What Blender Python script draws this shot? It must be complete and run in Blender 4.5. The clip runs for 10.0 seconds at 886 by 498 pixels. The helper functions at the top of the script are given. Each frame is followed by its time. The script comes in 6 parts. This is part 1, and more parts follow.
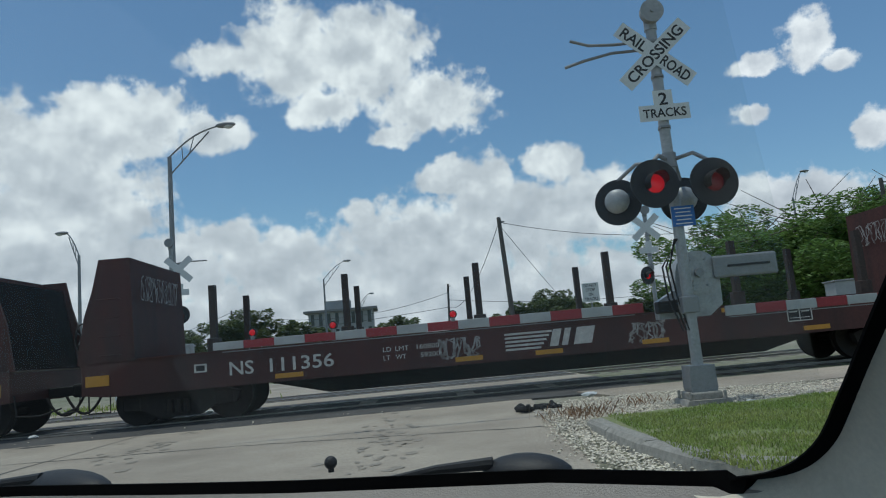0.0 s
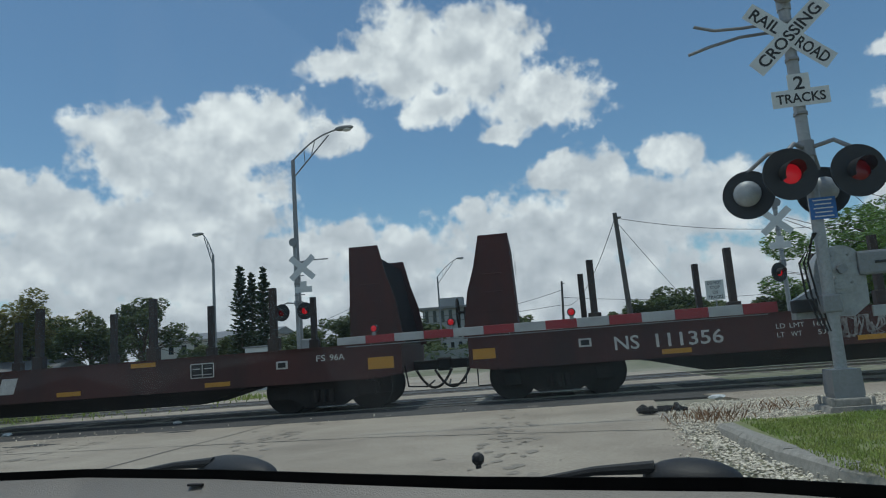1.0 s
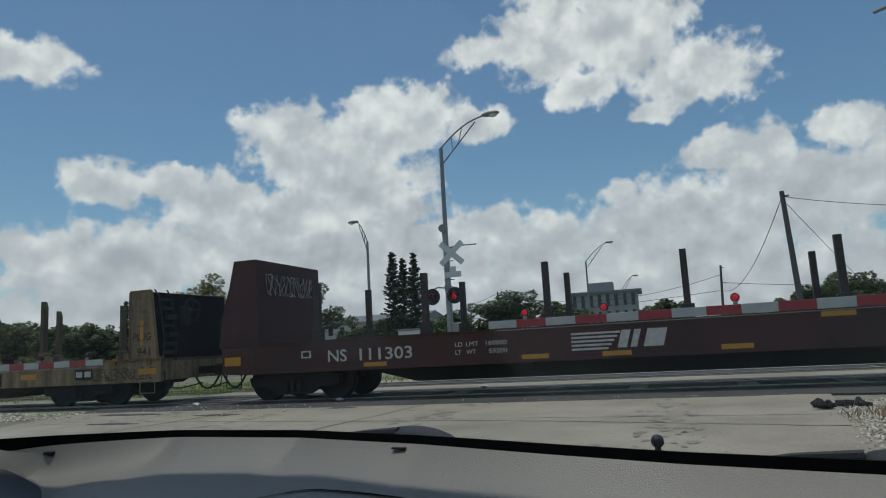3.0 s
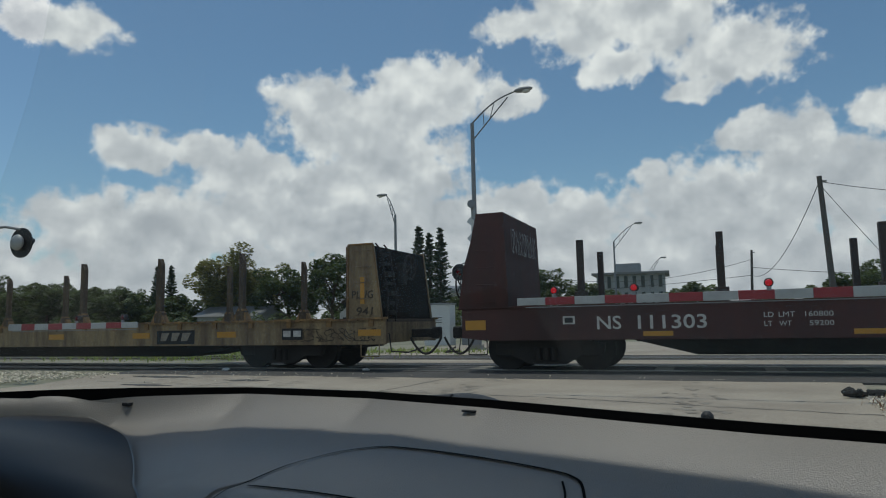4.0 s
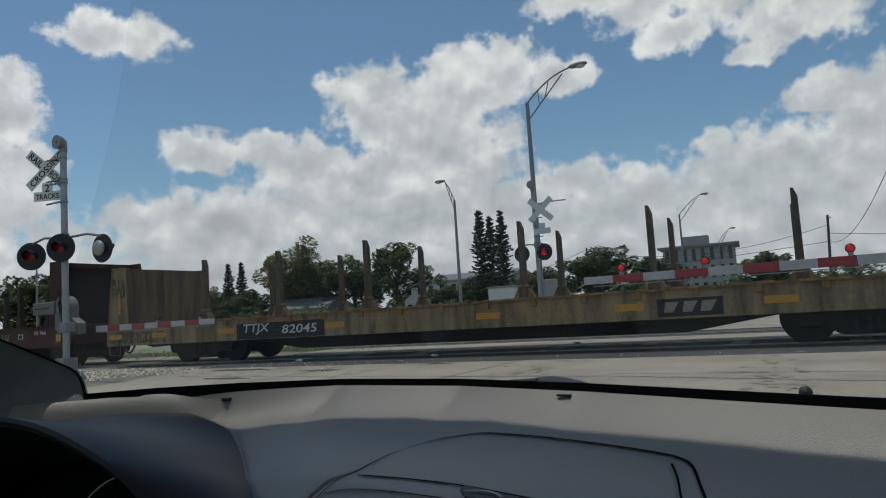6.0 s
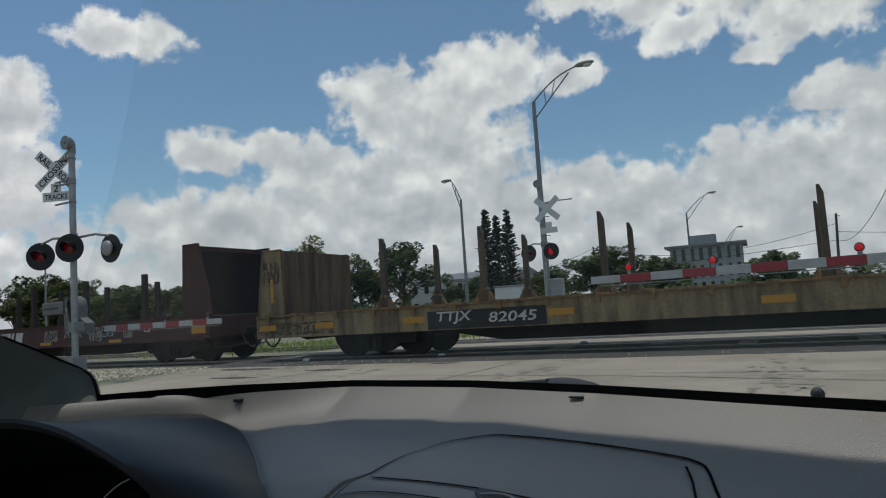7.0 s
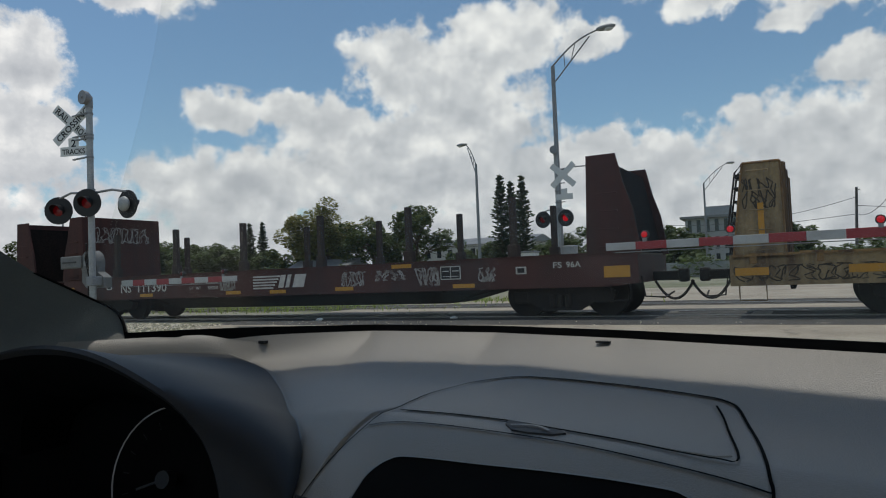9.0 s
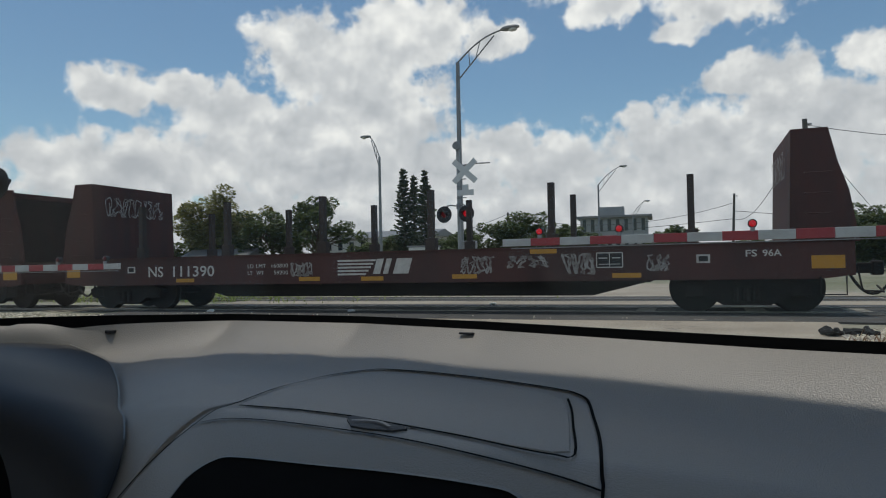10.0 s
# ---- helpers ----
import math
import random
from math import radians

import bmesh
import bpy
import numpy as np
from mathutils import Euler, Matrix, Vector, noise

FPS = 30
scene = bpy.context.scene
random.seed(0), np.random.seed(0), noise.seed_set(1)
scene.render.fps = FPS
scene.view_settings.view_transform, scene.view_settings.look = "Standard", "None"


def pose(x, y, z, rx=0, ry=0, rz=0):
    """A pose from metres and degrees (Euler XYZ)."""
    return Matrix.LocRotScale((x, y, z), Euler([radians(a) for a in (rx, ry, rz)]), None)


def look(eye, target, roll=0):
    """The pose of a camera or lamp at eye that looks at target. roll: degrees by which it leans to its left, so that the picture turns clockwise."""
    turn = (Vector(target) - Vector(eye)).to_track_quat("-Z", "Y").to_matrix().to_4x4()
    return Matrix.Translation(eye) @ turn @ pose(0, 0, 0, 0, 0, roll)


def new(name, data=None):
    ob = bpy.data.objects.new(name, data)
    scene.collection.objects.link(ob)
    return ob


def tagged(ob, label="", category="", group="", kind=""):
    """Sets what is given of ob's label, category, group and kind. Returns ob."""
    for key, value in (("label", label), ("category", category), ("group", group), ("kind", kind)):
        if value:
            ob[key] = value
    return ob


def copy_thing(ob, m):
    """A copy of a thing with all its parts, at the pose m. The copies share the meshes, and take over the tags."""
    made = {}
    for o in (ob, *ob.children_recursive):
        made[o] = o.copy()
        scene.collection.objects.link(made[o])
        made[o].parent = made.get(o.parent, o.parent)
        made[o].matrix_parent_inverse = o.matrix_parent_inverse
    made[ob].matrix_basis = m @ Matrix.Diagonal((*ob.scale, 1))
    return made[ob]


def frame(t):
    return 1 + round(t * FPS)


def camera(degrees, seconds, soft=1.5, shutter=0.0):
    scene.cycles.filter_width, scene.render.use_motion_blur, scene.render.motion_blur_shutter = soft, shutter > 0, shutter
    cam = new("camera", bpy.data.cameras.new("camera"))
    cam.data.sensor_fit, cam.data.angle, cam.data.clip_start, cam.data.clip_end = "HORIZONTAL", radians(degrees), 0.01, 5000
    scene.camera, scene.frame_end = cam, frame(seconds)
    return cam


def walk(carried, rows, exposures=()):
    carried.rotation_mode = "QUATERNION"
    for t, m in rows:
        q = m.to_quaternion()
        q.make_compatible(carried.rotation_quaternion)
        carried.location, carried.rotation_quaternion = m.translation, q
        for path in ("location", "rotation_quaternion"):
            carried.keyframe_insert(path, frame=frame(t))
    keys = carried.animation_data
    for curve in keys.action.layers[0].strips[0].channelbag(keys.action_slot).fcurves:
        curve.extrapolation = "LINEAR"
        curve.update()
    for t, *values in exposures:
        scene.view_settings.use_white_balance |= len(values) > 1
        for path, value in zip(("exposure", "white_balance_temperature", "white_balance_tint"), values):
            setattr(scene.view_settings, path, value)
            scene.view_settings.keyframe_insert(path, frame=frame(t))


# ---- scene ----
cam = camera(65.8, 10.0, 1.1)

PATH = [
    (0, (-0.03, -0.431, 1.057), (-0.047, 1.549, 1.336), -5.2),
    (0.5, (-0.065, -0.418, 1.062), (-0.269, 1.551, 1.353), -5.1),
    (1, (-0.095, -0.436, 1.064), (-0.436, 1.512, 1.362), -4.3),
    (1.5, (-0.128, -0.485, 1.063), (-0.663, 1.42, 1.353), -4.1),
    (2, (-0.148, -0.503, 1.036), (-0.812, 1.366, 1.289), -4.0),
    (2.5, (-0.163, -0.504, 1.041), (-0.857, 1.353, 1.302), -3.8),
    (2.7, (-0.15, -0.468, 1.057), (-0.884, 1.37, 1.343), -3.7),
    (3.8, (-0.141, -0.51, 1.048), (-0.936, 1.308, 1.294), -2.0),
    (4, (-0.194, -0.525, 1.048), (-1.021, 1.283, 1.262), -1.1),
    (4.5, (-0.227, -0.528, 1.038), (-1.107, 1.262, 1.181), 0.2),
    (5, (-0.23, -0.54, 1.044), (-1.164, 1.224, 1.178), -0.8),
    (5.5, (-0.233, -0.545, 1.057), (-1.205, 1.197, 1.199), -3.2),
    (6, (-0.225, -0.543, 1.054), (-1.213, 1.187, 1.23), -3.7),
    (7.5, (-0.233, -0.551, 1.06), (-1.242, 1.167, 1.23), -3.7),
    (8, (-0.237, -0.543, 1.042), (-1.219, 1.195, 1.156), -3.1),
    (8.5, (-0.252, -0.546, 1.03), (-1.282, 1.167, 1.087), -3.2),
    (9, (-0.255, -0.557, 1.027), (-1.3, 1.147, 1.102), -2.3),
    (9.5, (-0.255, -0.538, 1.021), (-1.231, 1.206, 1.064), -1.6),
    (10, (-0.23, -0.489, 1.017), (-1.023, 1.347, 1.065), -1.1),
]
walk(cam, [(t, look(e, g, r)) for t, e, g, r in PATH], [(0, 0.0, 6030, 3.5), (2.5, -0.17, 6280, 4.5), (5, -0.17, 6430, 6), (8, -0.06, 6560, 8), (10, 0.07, 6650, 9)])

# ---- light ----
SUN_EL, SUN_AZ = 80.0, -75.0        # degrees; azimuth from +y towards +x
sun_dir = Vector((math.sin(radians(SUN_AZ)) * math.cos(radians(SUN_EL)), math.cos(radians(SUN_AZ)) * math.cos(radians(SUN_EL)), math.sin(radians(SUN_EL))))
sun = new("sun", bpy.data.lights.new("sun", "SUN"))
sun.data.energy, sun.data.angle, sun.data.color = 1.75, radians(0.6), (1.0, 0.955, 0.88)
sun.matrix_world = look(sun_dir * 200, (0, 0, 0))

# cumulus groups: azimuth, elevation, half widths (degrees)
CLOUD_A = [(-17.5, 24.0, 3.6, 1.5), (-11.9, 24.5, 5.3, 3.6), (-6.1, 24.1, 5.9, 4.1), (-0.5, 20.0, 5.4, 2.7), (-9.8, 20.3, 3.4, 1.6), (-3.6, 17.8, 2.2, 1.0)]
CLOUD_B = [(0.4, 14.1, 3.4, 1.4), (3.6, 12.9, 2.9, 2.8), (5.2, 9.4, 7.0, 4.2), (9.5, 14.1, 2.3, 1.8), (-7.1, 11.4, 2.1, 1.3), (-1.6, 8.2, 9.4, 4.2), (11.9, 10.0, 4.5, 3.2), (-13.9, 7.7, 5.4, 3.7)]
CLOUD_C = [(26.2, 18.7, 2.3, 0.9), (29.8, 19.4, 1.6, 2.3), (31.4, 17.5, 1.4, 0.8), (24.8, 15.2, 1.5, 0.8), (24.8, 9.6, 1.9, 1.7), (27.4, 8.5, 3.7, 2.1), (33.0, 12.3, 1.3, 1.5)]
CLOUD_D = [(-54.9, 21.8, 4.7, 1.7), (-62.7, 16.0, 2.8, 3.3), (-62.4, 10.5, 3.8, 4.0), (-53.8, 8.2, 2.4, 1.6)]
CLOUD_E = [(-48.9, 13.6, 3.5, 1.7), (-43.7, 13.8, 3.0, 1.6), (-40.6, 12.0, 4.6, 2.7), (-34.6, 17.3, 4.3, 3.2), (-29.3, 17.4, 5.3, 2.9), (-24.8, 19.3, 5.3, 2.5), (-18.7, 18.4, 3.2, 1.4), (-29.1, 12.8, 7.1, 4.2), (-37.9, 10.5, 7.5, 3.7), (-47.1, 7.6, 9.5, 3.2), (-31.9, 7.9, 10.3, 3.8), (-18.0, 9.8, 3.4, 1.7), (-22.3, 8.1, 6.0, 3.3)]
CLOUD_F = [(-15, 0, 140, 8.2), (120, 18, 16, 6), (150, 30, 20, 8), (-110, 22, 18, 7), (-150, 35, 22, 8), (90, 40, 12, 6), (-95, 45, 14, 6), (180, 15, 25, 6), (20, 60, 14, 7)]


def build_world():
    world = bpy.data.worlds.new("world")
    scene.world = world
    world.use_nodes = True
    nt = world.node_tree
    nt.nodes.clear()
    N, L = nt.nodes.new, nt.links.new

    def math_node(op, a, b=None, c=None):
        n = N("ShaderNodeMath")
        n.operation = op
        for i, v in enumerate((a, b, c)):
            if v is None:
                continue
            if isinstance(v, (int, float)):
                n.inputs[i].default_value = v
            else:
                L(v, n.inputs[i])
        return n.outputs[0]
    tc = N("ShaderNodeTexCoord")
    sep = N("ShaderNodeSeparateXYZ")
    L(tc.outputs["Generated"], sep.inputs[0])
    az = math_node("MULTIPLY", math_node("ARCTAN2", sep.outputs[0], sep.outputs[1]), 57.29578)
    el = math_node("MULTIPLY", math_node("ARCSINE", sep.outputs[2]), 57.29578)
    p = N("ShaderNodeCombineXYZ")
    L(az, p.inputs[0])
    L(el, p.inputs[1])

    def noise_at(vec, scale, detail, rough, out="Fac"):
        n = N("ShaderNodeTexNoise")
        n.inputs["Scale"].default_value, n.inputs["Detail"].default_value, n.inputs["Roughness"].default_value = scale, detail, rough
        L(vec, n.inputs["Vector"])
        return n.outputs[out]
    warp = N("ShaderNodeVectorMath")
    warp.operation = "MULTIPLY_ADD"
    L(noise_at(p.outputs[0], 0.22, 5, 0.6, "Color"), warp.inputs[0])
    warp.inputs[1].default_value, warp.inputs[2].default_value = (2.8, 2.2, 0), (-1.4, -1.1, 0)
    q = N("ShaderNodeVectorMath")
    L(p.outputs[0], q.inputs[0])
    L(warp.outputs[0], q.inputs[1])
    dist = None
    for a, e, ra, re in CLOUD_A + CLOUD_B + CLOUD_C + CLOUD_D + CLOUD_E + CLOUD_F:
        m = N("ShaderNodeMapping")
        m.vector_type = "TEXTURE"
        m.inputs["Location"].default_value, m.inputs["Scale"].default_value = (a, e, 0), (ra * 1.13, re * 1.13, 1)
        L(q.outputs[0], m.inputs["Vector"])
        ln = N("ShaderNodeVectorMath")
        ln.operation = "LENGTH"
        L(m.outputs[0], ln.inputs[0])
        dist = ln.outputs["Value"] if dist is None else math_node("SMOOTH_MIN", dist, ln.outputs["Value"], 0.12)
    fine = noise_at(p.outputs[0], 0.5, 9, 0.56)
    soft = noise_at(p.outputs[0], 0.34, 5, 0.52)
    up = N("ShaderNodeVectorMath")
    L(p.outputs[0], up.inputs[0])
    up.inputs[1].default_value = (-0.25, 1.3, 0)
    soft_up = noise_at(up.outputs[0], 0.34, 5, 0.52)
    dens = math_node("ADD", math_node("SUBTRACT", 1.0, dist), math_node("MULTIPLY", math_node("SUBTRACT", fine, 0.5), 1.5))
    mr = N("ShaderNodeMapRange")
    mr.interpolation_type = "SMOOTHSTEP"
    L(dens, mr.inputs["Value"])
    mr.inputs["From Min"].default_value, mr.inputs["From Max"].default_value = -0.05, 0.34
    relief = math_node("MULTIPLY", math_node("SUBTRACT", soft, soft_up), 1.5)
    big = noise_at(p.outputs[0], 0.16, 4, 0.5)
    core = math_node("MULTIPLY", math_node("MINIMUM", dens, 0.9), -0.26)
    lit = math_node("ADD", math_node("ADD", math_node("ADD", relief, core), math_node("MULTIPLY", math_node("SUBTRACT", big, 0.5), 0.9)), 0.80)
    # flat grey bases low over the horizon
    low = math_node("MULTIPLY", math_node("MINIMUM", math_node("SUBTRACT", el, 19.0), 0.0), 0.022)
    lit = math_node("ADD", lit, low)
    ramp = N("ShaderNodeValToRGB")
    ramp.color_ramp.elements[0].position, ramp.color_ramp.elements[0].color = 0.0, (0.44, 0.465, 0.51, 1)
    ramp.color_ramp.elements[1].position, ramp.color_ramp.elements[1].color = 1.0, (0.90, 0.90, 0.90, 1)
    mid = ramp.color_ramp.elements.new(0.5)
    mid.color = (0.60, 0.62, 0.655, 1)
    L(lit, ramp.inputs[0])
    sky = N("ShaderNodeTexSky")
    sky.sky_type, sky.sun_disc = "NISHITA", False
    sky.sun_elevation, sky.sun_rotation = radians(SUN_EL), radians(SUN_AZ)
    sky.air_density, sky.dust_density, sky.ozone_density = 1.0, 0.6, 1.6
    scaled = N("ShaderNodeVectorMath")
    scaled.operation = "MULTIPLY"
    scaled.inputs[1].default_value = (0.080, 0.094, 0.0965)
    L(sky.outputs[0], scaled.inputs[0])
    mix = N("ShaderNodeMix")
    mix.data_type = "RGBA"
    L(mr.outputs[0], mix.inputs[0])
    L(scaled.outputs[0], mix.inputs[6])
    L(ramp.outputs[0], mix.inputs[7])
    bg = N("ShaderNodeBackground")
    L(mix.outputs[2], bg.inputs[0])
    out = N("ShaderNodeOutputWorld")
    L(bg.outputs[0], out.inputs[0])


build_world()

# ---- materials ----


def mat(name, base, rough=0.7, metal=0.0, vary=0.25, big=1.5, small=25.0, bump=0.15, second=None, second_amount=0.5, island=False, thin=False, coat=0.0, streak=None):
    """A surface with large stains and fine grain; second: the stains' colour; streak: stretch of the stains."""
    m = bpy.data.materials.new(name)
    m.use_nodes = True
    nt = m.node_tree
    N, L = nt.nodes.new, nt.links.new
    b = nt.nodes["Principled BSDF"]
    b.inputs["Roughness"].default_value, b.inputs["Metallic"].default_value = rough, metal
    b.inputs["Coat Weight"].default_value = coat
    tc = N("ShaderNodeTexCoord")
    vec = tc.outputs["Object"]
    if streak:
        mp = N("ShaderNodeMapping")
        mp.inputs["Scale"].default_value = streak
        L(vec, mp.inputs["Vector"])
        svec = mp.outputs[0]
    else:
        svec = vec
    n1, n2 = N("ShaderNodeTexNoise"), N("ShaderNodeTexNoise")
    n1.inputs["Scale"].default_value, n1.inputs["Detail"].default_value, n1.inputs["Roughness"].default_value = big, 6, 0.62
    n2.inputs["Scale"].default_value, n2.inputs["Detail"].default_value = small, 4
    L(svec, n1.inputs["Vector"])
    L(vec, n2.inputs["Vector"])
    r1 = N("ShaderNodeMapRange")
    L(n1.outputs["Fac"], r1.inputs["Value"])
    r1.inputs["From Min"].default_value, r1.inputs["From Max"].default_value = 0.4, 0.66
    second = second or tuple(c * 0.6 for c in base)
    mix1 = N("ShaderNodeMix")
    mix1.data_type = "RGBA"
    mm = N("ShaderNodeMath")
    mm.operation = "MULTIPLY"
    L(r1.outputs[0], mm.inputs[0])
    mm.inputs[1].default_value = second_amount
    L(mm.outputs[0], mix1.inputs[0])
    mix1.inputs[6].default_value, mix1.inputs[7].default_value = (*base, 1), (*second, 1)
    hsv = N("ShaderNodeHueSaturation")
    L(mix1.outputs[2], hsv.inputs["Color"])
    r2 = N("ShaderNodeMapRange")
    L(n2.outputs["Fac"], r2.inputs["Value"])
    r2.inputs["From Min"].default_value, r2.inputs["From Max"].default_value = 0.25, 0.75
    r2.inputs["To Min"].default_value, r2.inputs["To Max"].default_value = 1 - vary, 1 + vary
    if island:
        geo, oi, ad = N("ShaderNodeNewGeometry"), N("ShaderNodeObjectInfo"), N("ShaderNodeMath")
        r3 = N("ShaderNodeMapRange")
        L(geo.outputs["Random Per Island"], r3.inputs["Value"])
        r3.inputs["To Min"].default_value, r3.inputs["To Max"].default_value = 0.55, 1.45
        ad.operation = "MULTIPLY"
        L(r2.outputs[0], ad.inputs[0])
        L(r3.outputs[0], ad.inputs[1])
        L(ad.outputs[0], hsv.inputs["Value"])
    else:
        L(r2.outputs[0], hsv.inputs["Value"])
    L(hsv.outputs[0], b.inputs["Base Color"])
    if thin:
        tl, mx = N("ShaderNodeBsdfTranslucent"), N("ShaderNodeMixShader")
        mx.inputs[0].default_value = 0.42
        L(hsv.outputs[0], tl.inputs[0])
        L(b.outputs[0], mx.inputs[1])
        L(tl.outputs[0], mx.inputs[2])
        L(mx.outputs[0], nt.nodes["Material Output"].inputs["Surface"])
    if bump:
        bp = N("ShaderNodeBump")
        bp.inputs["Strength"].default_value, bp.inputs["Distance"].default_value = bump, 0.01
        L(n2.outputs["Fac"], bp.inputs["Height"])
        L(bp.outputs[0], b.inputs["Normal"])
    return m


def glow(name, colour, strength, base=(0.3, 0.01, 0.01)):
    m = bpy.data.materials.new(name)
    m.use_nodes = True
    b = m.node_tree.nodes["Principled BSDF"]
    b.inputs["Base Color"].default_value = (*base, 1)
    b.inputs["Roughness"].default_value = 0.25
    b.inputs["Emission Color"].default_value = (*colour, 1)
    b.inputs["Emission Strength"].default_value = strength
    return m


def glass_mat(name, tint=(0.93, 0.95, 0.94)):
    m = bpy.data.materials.new(name)
    m.use_nodes = True
    nt = m.node_tree
    nt.nodes.clear()
    N, L = nt.nodes.new, nt.links.new
    tr, gl, fr, mx, out = N("ShaderNodeBsdfTransparent"), N("ShaderNodeBsdfGlossy"), N("ShaderNodeFresnel"), N("ShaderNodeMixShader"), N("ShaderNodeOutputMaterial")
    tr.inputs[0].default_value = (*tint, 1)
    gl.inputs["Roughness"].default_value = 0.03
    fr.inputs["IOR"].default_value = 1.45
    weak = N("ShaderNodeMath")
    weak.operation = "MULTIPLY"
    weak.inputs[1].default_value = 0.35
    L(fr.outputs[0], weak.inputs[0])
    L(weak.outputs[0], mx.inputs[0])
    L(tr.outputs[0], mx.inputs[1])
    L(gl.outputs[0], mx.inputs[2])
    # patchy pale haze in place of the dash's reflection in the glass
    veil, nz, rg, mix2, geo = N("ShaderNodeBsdfTranslucent"), N("ShaderNodeTexNoise"), N("ShaderNodeMapRange"), N("ShaderNodeMixShader"), N("ShaderNodeTexCoord")
    veil.inputs[0].default_value = (0.8, 0.77, 0.70, 1)
    nz.inputs["Scale"].default_value, nz.inputs["Detail"].default_value = 3.5, 6
    L(geo.outputs["Object"], nz.inputs["Vector"])
    L(nz.outputs["Fac"], rg.inputs["Value"])
    rg.inputs["From Min"].default_value, rg.inputs["From Max"].default_value = 0.35, 0.7
    rg.inputs["To Min"].default_value, rg.inputs["To Max"].default_value = 0.006, 0.034
    L(rg.outputs[0], mix2.inputs[0])
    L(mx.outputs[0], mix2.inputs[1])
    L(veil.outputs[0], mix2.inputs[2])
    L(mix2.outputs[0], out.inputs[0])
    return m


M_stain = mat("oil_stained_concrete", (0.292, 0.253, 0.200), 0.75, vary=0.3, big=3, small=30, bump=0.35, second=(0.242, 0.209, 0.165), second_amount=0.9)
M_concrete = mat("weathered_concrete", (0.403, 0.345, 0.267), 0.85, vary=0.2, big=0.45, small=26, bump=0.35, second=(0.256, 0.212, 0.162), second_amount=0.85)
M_kerb = mat("kerb_concrete", (0.317, 0.296, 0.254), 0.9, vary=0.25, big=1.6, small=18, bump=0.4, second=(0.220, 0.207, 0.179))
M_asphalt = mat("worn_asphalt", (0.063, 0.060, 0.056), 0.85, vary=0.3, big=0.8, small=40, bump=0.5, second=(0.119, 0.112, 0.105))
M_ground = mat("dry_grass_ground", (0.15, 0.155, 0.08), 0.95, vary=0.3, big=0.12, small=3, bump=0.3, second=(0.33, 0.30, 0.24), second_amount=0.85)
M_ballast = mat("ballast", (0.238, 0.217, 0.189), 0.95, vary=0.5, big=0.6, small=22, bump=0.9, second=(0.154, 0.140, 0.126))
M_gravel = mat("limestone_gravel", (0.60, 0.54, 0.43), 0.9, vary=0.2, big=2, small=30, bump=0.2, second=(0.46, 0.40, 0.31), island=True)
M_grass = mat("grass_blades", (0.218, 0.299, 0.062), 0.8, vary=0.15, big=1.2, small=8, bump=0, second=(0.435, 0.414, 0.145), island=True, thin=True)
M_dryweed = mat("dry_weeds", (0.240, 0.128, 0.068), 0.9, vary=0.2, big=3, small=12, bump=0, second=(0.330, 0.240, 0.135), island=True)
M_steel = mat("rail_steel", (0.28, 0.26, 0.25), 0.32, 0.9, vary=0.15, big=3, small=30, bump=0.05)
M_railrust = mat("rail_rust", (0.10, 0.06, 0.045), 0.85, vary=0.3, big=3, small=30)
M_tie = mat("timber_tie", (0.130, 0.111, 0.091), 0.95, vary=0.3, big=4, small=30, bump=0.5)
M_red = mat("oxide_red_paint", (0.070, 0.022, 0.018), 0.68, vary=0.2, big=0.9, small=14, bump=0.12, second=(0.034, 0.016, 0.014), second_amount=0.8, streak=(1.0, 1.0, 0.35))
M_redrust = mat("rusted_red_steel", (0.068, 0.021, 0.016), 0.8, vary=0.25, big=1.6, small=18, bump=0.25, second=(0.032, 0.015, 0.012), second_amount=0.85, streak=(2.0, 2.0, 0.3))
M_yellow = mat("faded_yellow_paint", (0.285, 0.208, 0.108), 0.75, vary=0.22, big=1.3, small=15, bump=0.15, second=(0.095, 0.062, 0.040), second_amount=0.95, streak=(2.4, 2.4, 0.35))
M_yelrust = mat("rusted_yellow_steel", (0.27, 0.16, 0.06), 0.8, vary=0.3, big=2.2, small=18, bump=0.25, second=(0.075, 0.042, 0.028), second_amount=0.9, streak=(2.0, 2.0, 0.4))
M_dark = mat("grimy_black_steel", (0.018, 0.016, 0.015), 0.85, vary=0.3, big=2, small=20, bump=0.3, second=(0.032, 0.027, 0.023))
M_wheel = mat("wheel_steel", (0.024, 0.020, 0.018), 0.75, 0.1, vary=0.3, big=5, small=30, bump=0.2)
M_darkstake = mat("grimy_dark_stake", (0.040, 0.032, 0.028), 0.85, vary=0.3, big=3, small=20, bump=0.3, second=(0.065, 0.04, 0.03))
M_stake = mat("rusty_stake_steel", (0.11, 0.078, 0.045), 0.85, vary=0.3, big=3, small=20, bump=0.3, second=(0.05, 0.036, 0.028), second_amount=0.9, streak=(2, 2, 0.5))
M_rustplate = mat("rust_stained_plate", (0.175, 0.105, 0.05), 0.85, vary=0.25, big=1.6, small=18, bump=0.25, second=(0.05, 0.03, 0.024), second_amount=0.9, streak=(2, 2, 0.3))
M_deck = mat("deck_planks", (0.13, 0.10, 0.075), 0.9, vary=0.3, big=2, small=16, bump=0.4)
M_letter = mat("white_lettering", (0.58, 0.56, 0.52), 0.7, vary=0.2, big=5, small=40, bump=0, second=(0.30, 0.26, 0.24), second_amount=0.6)
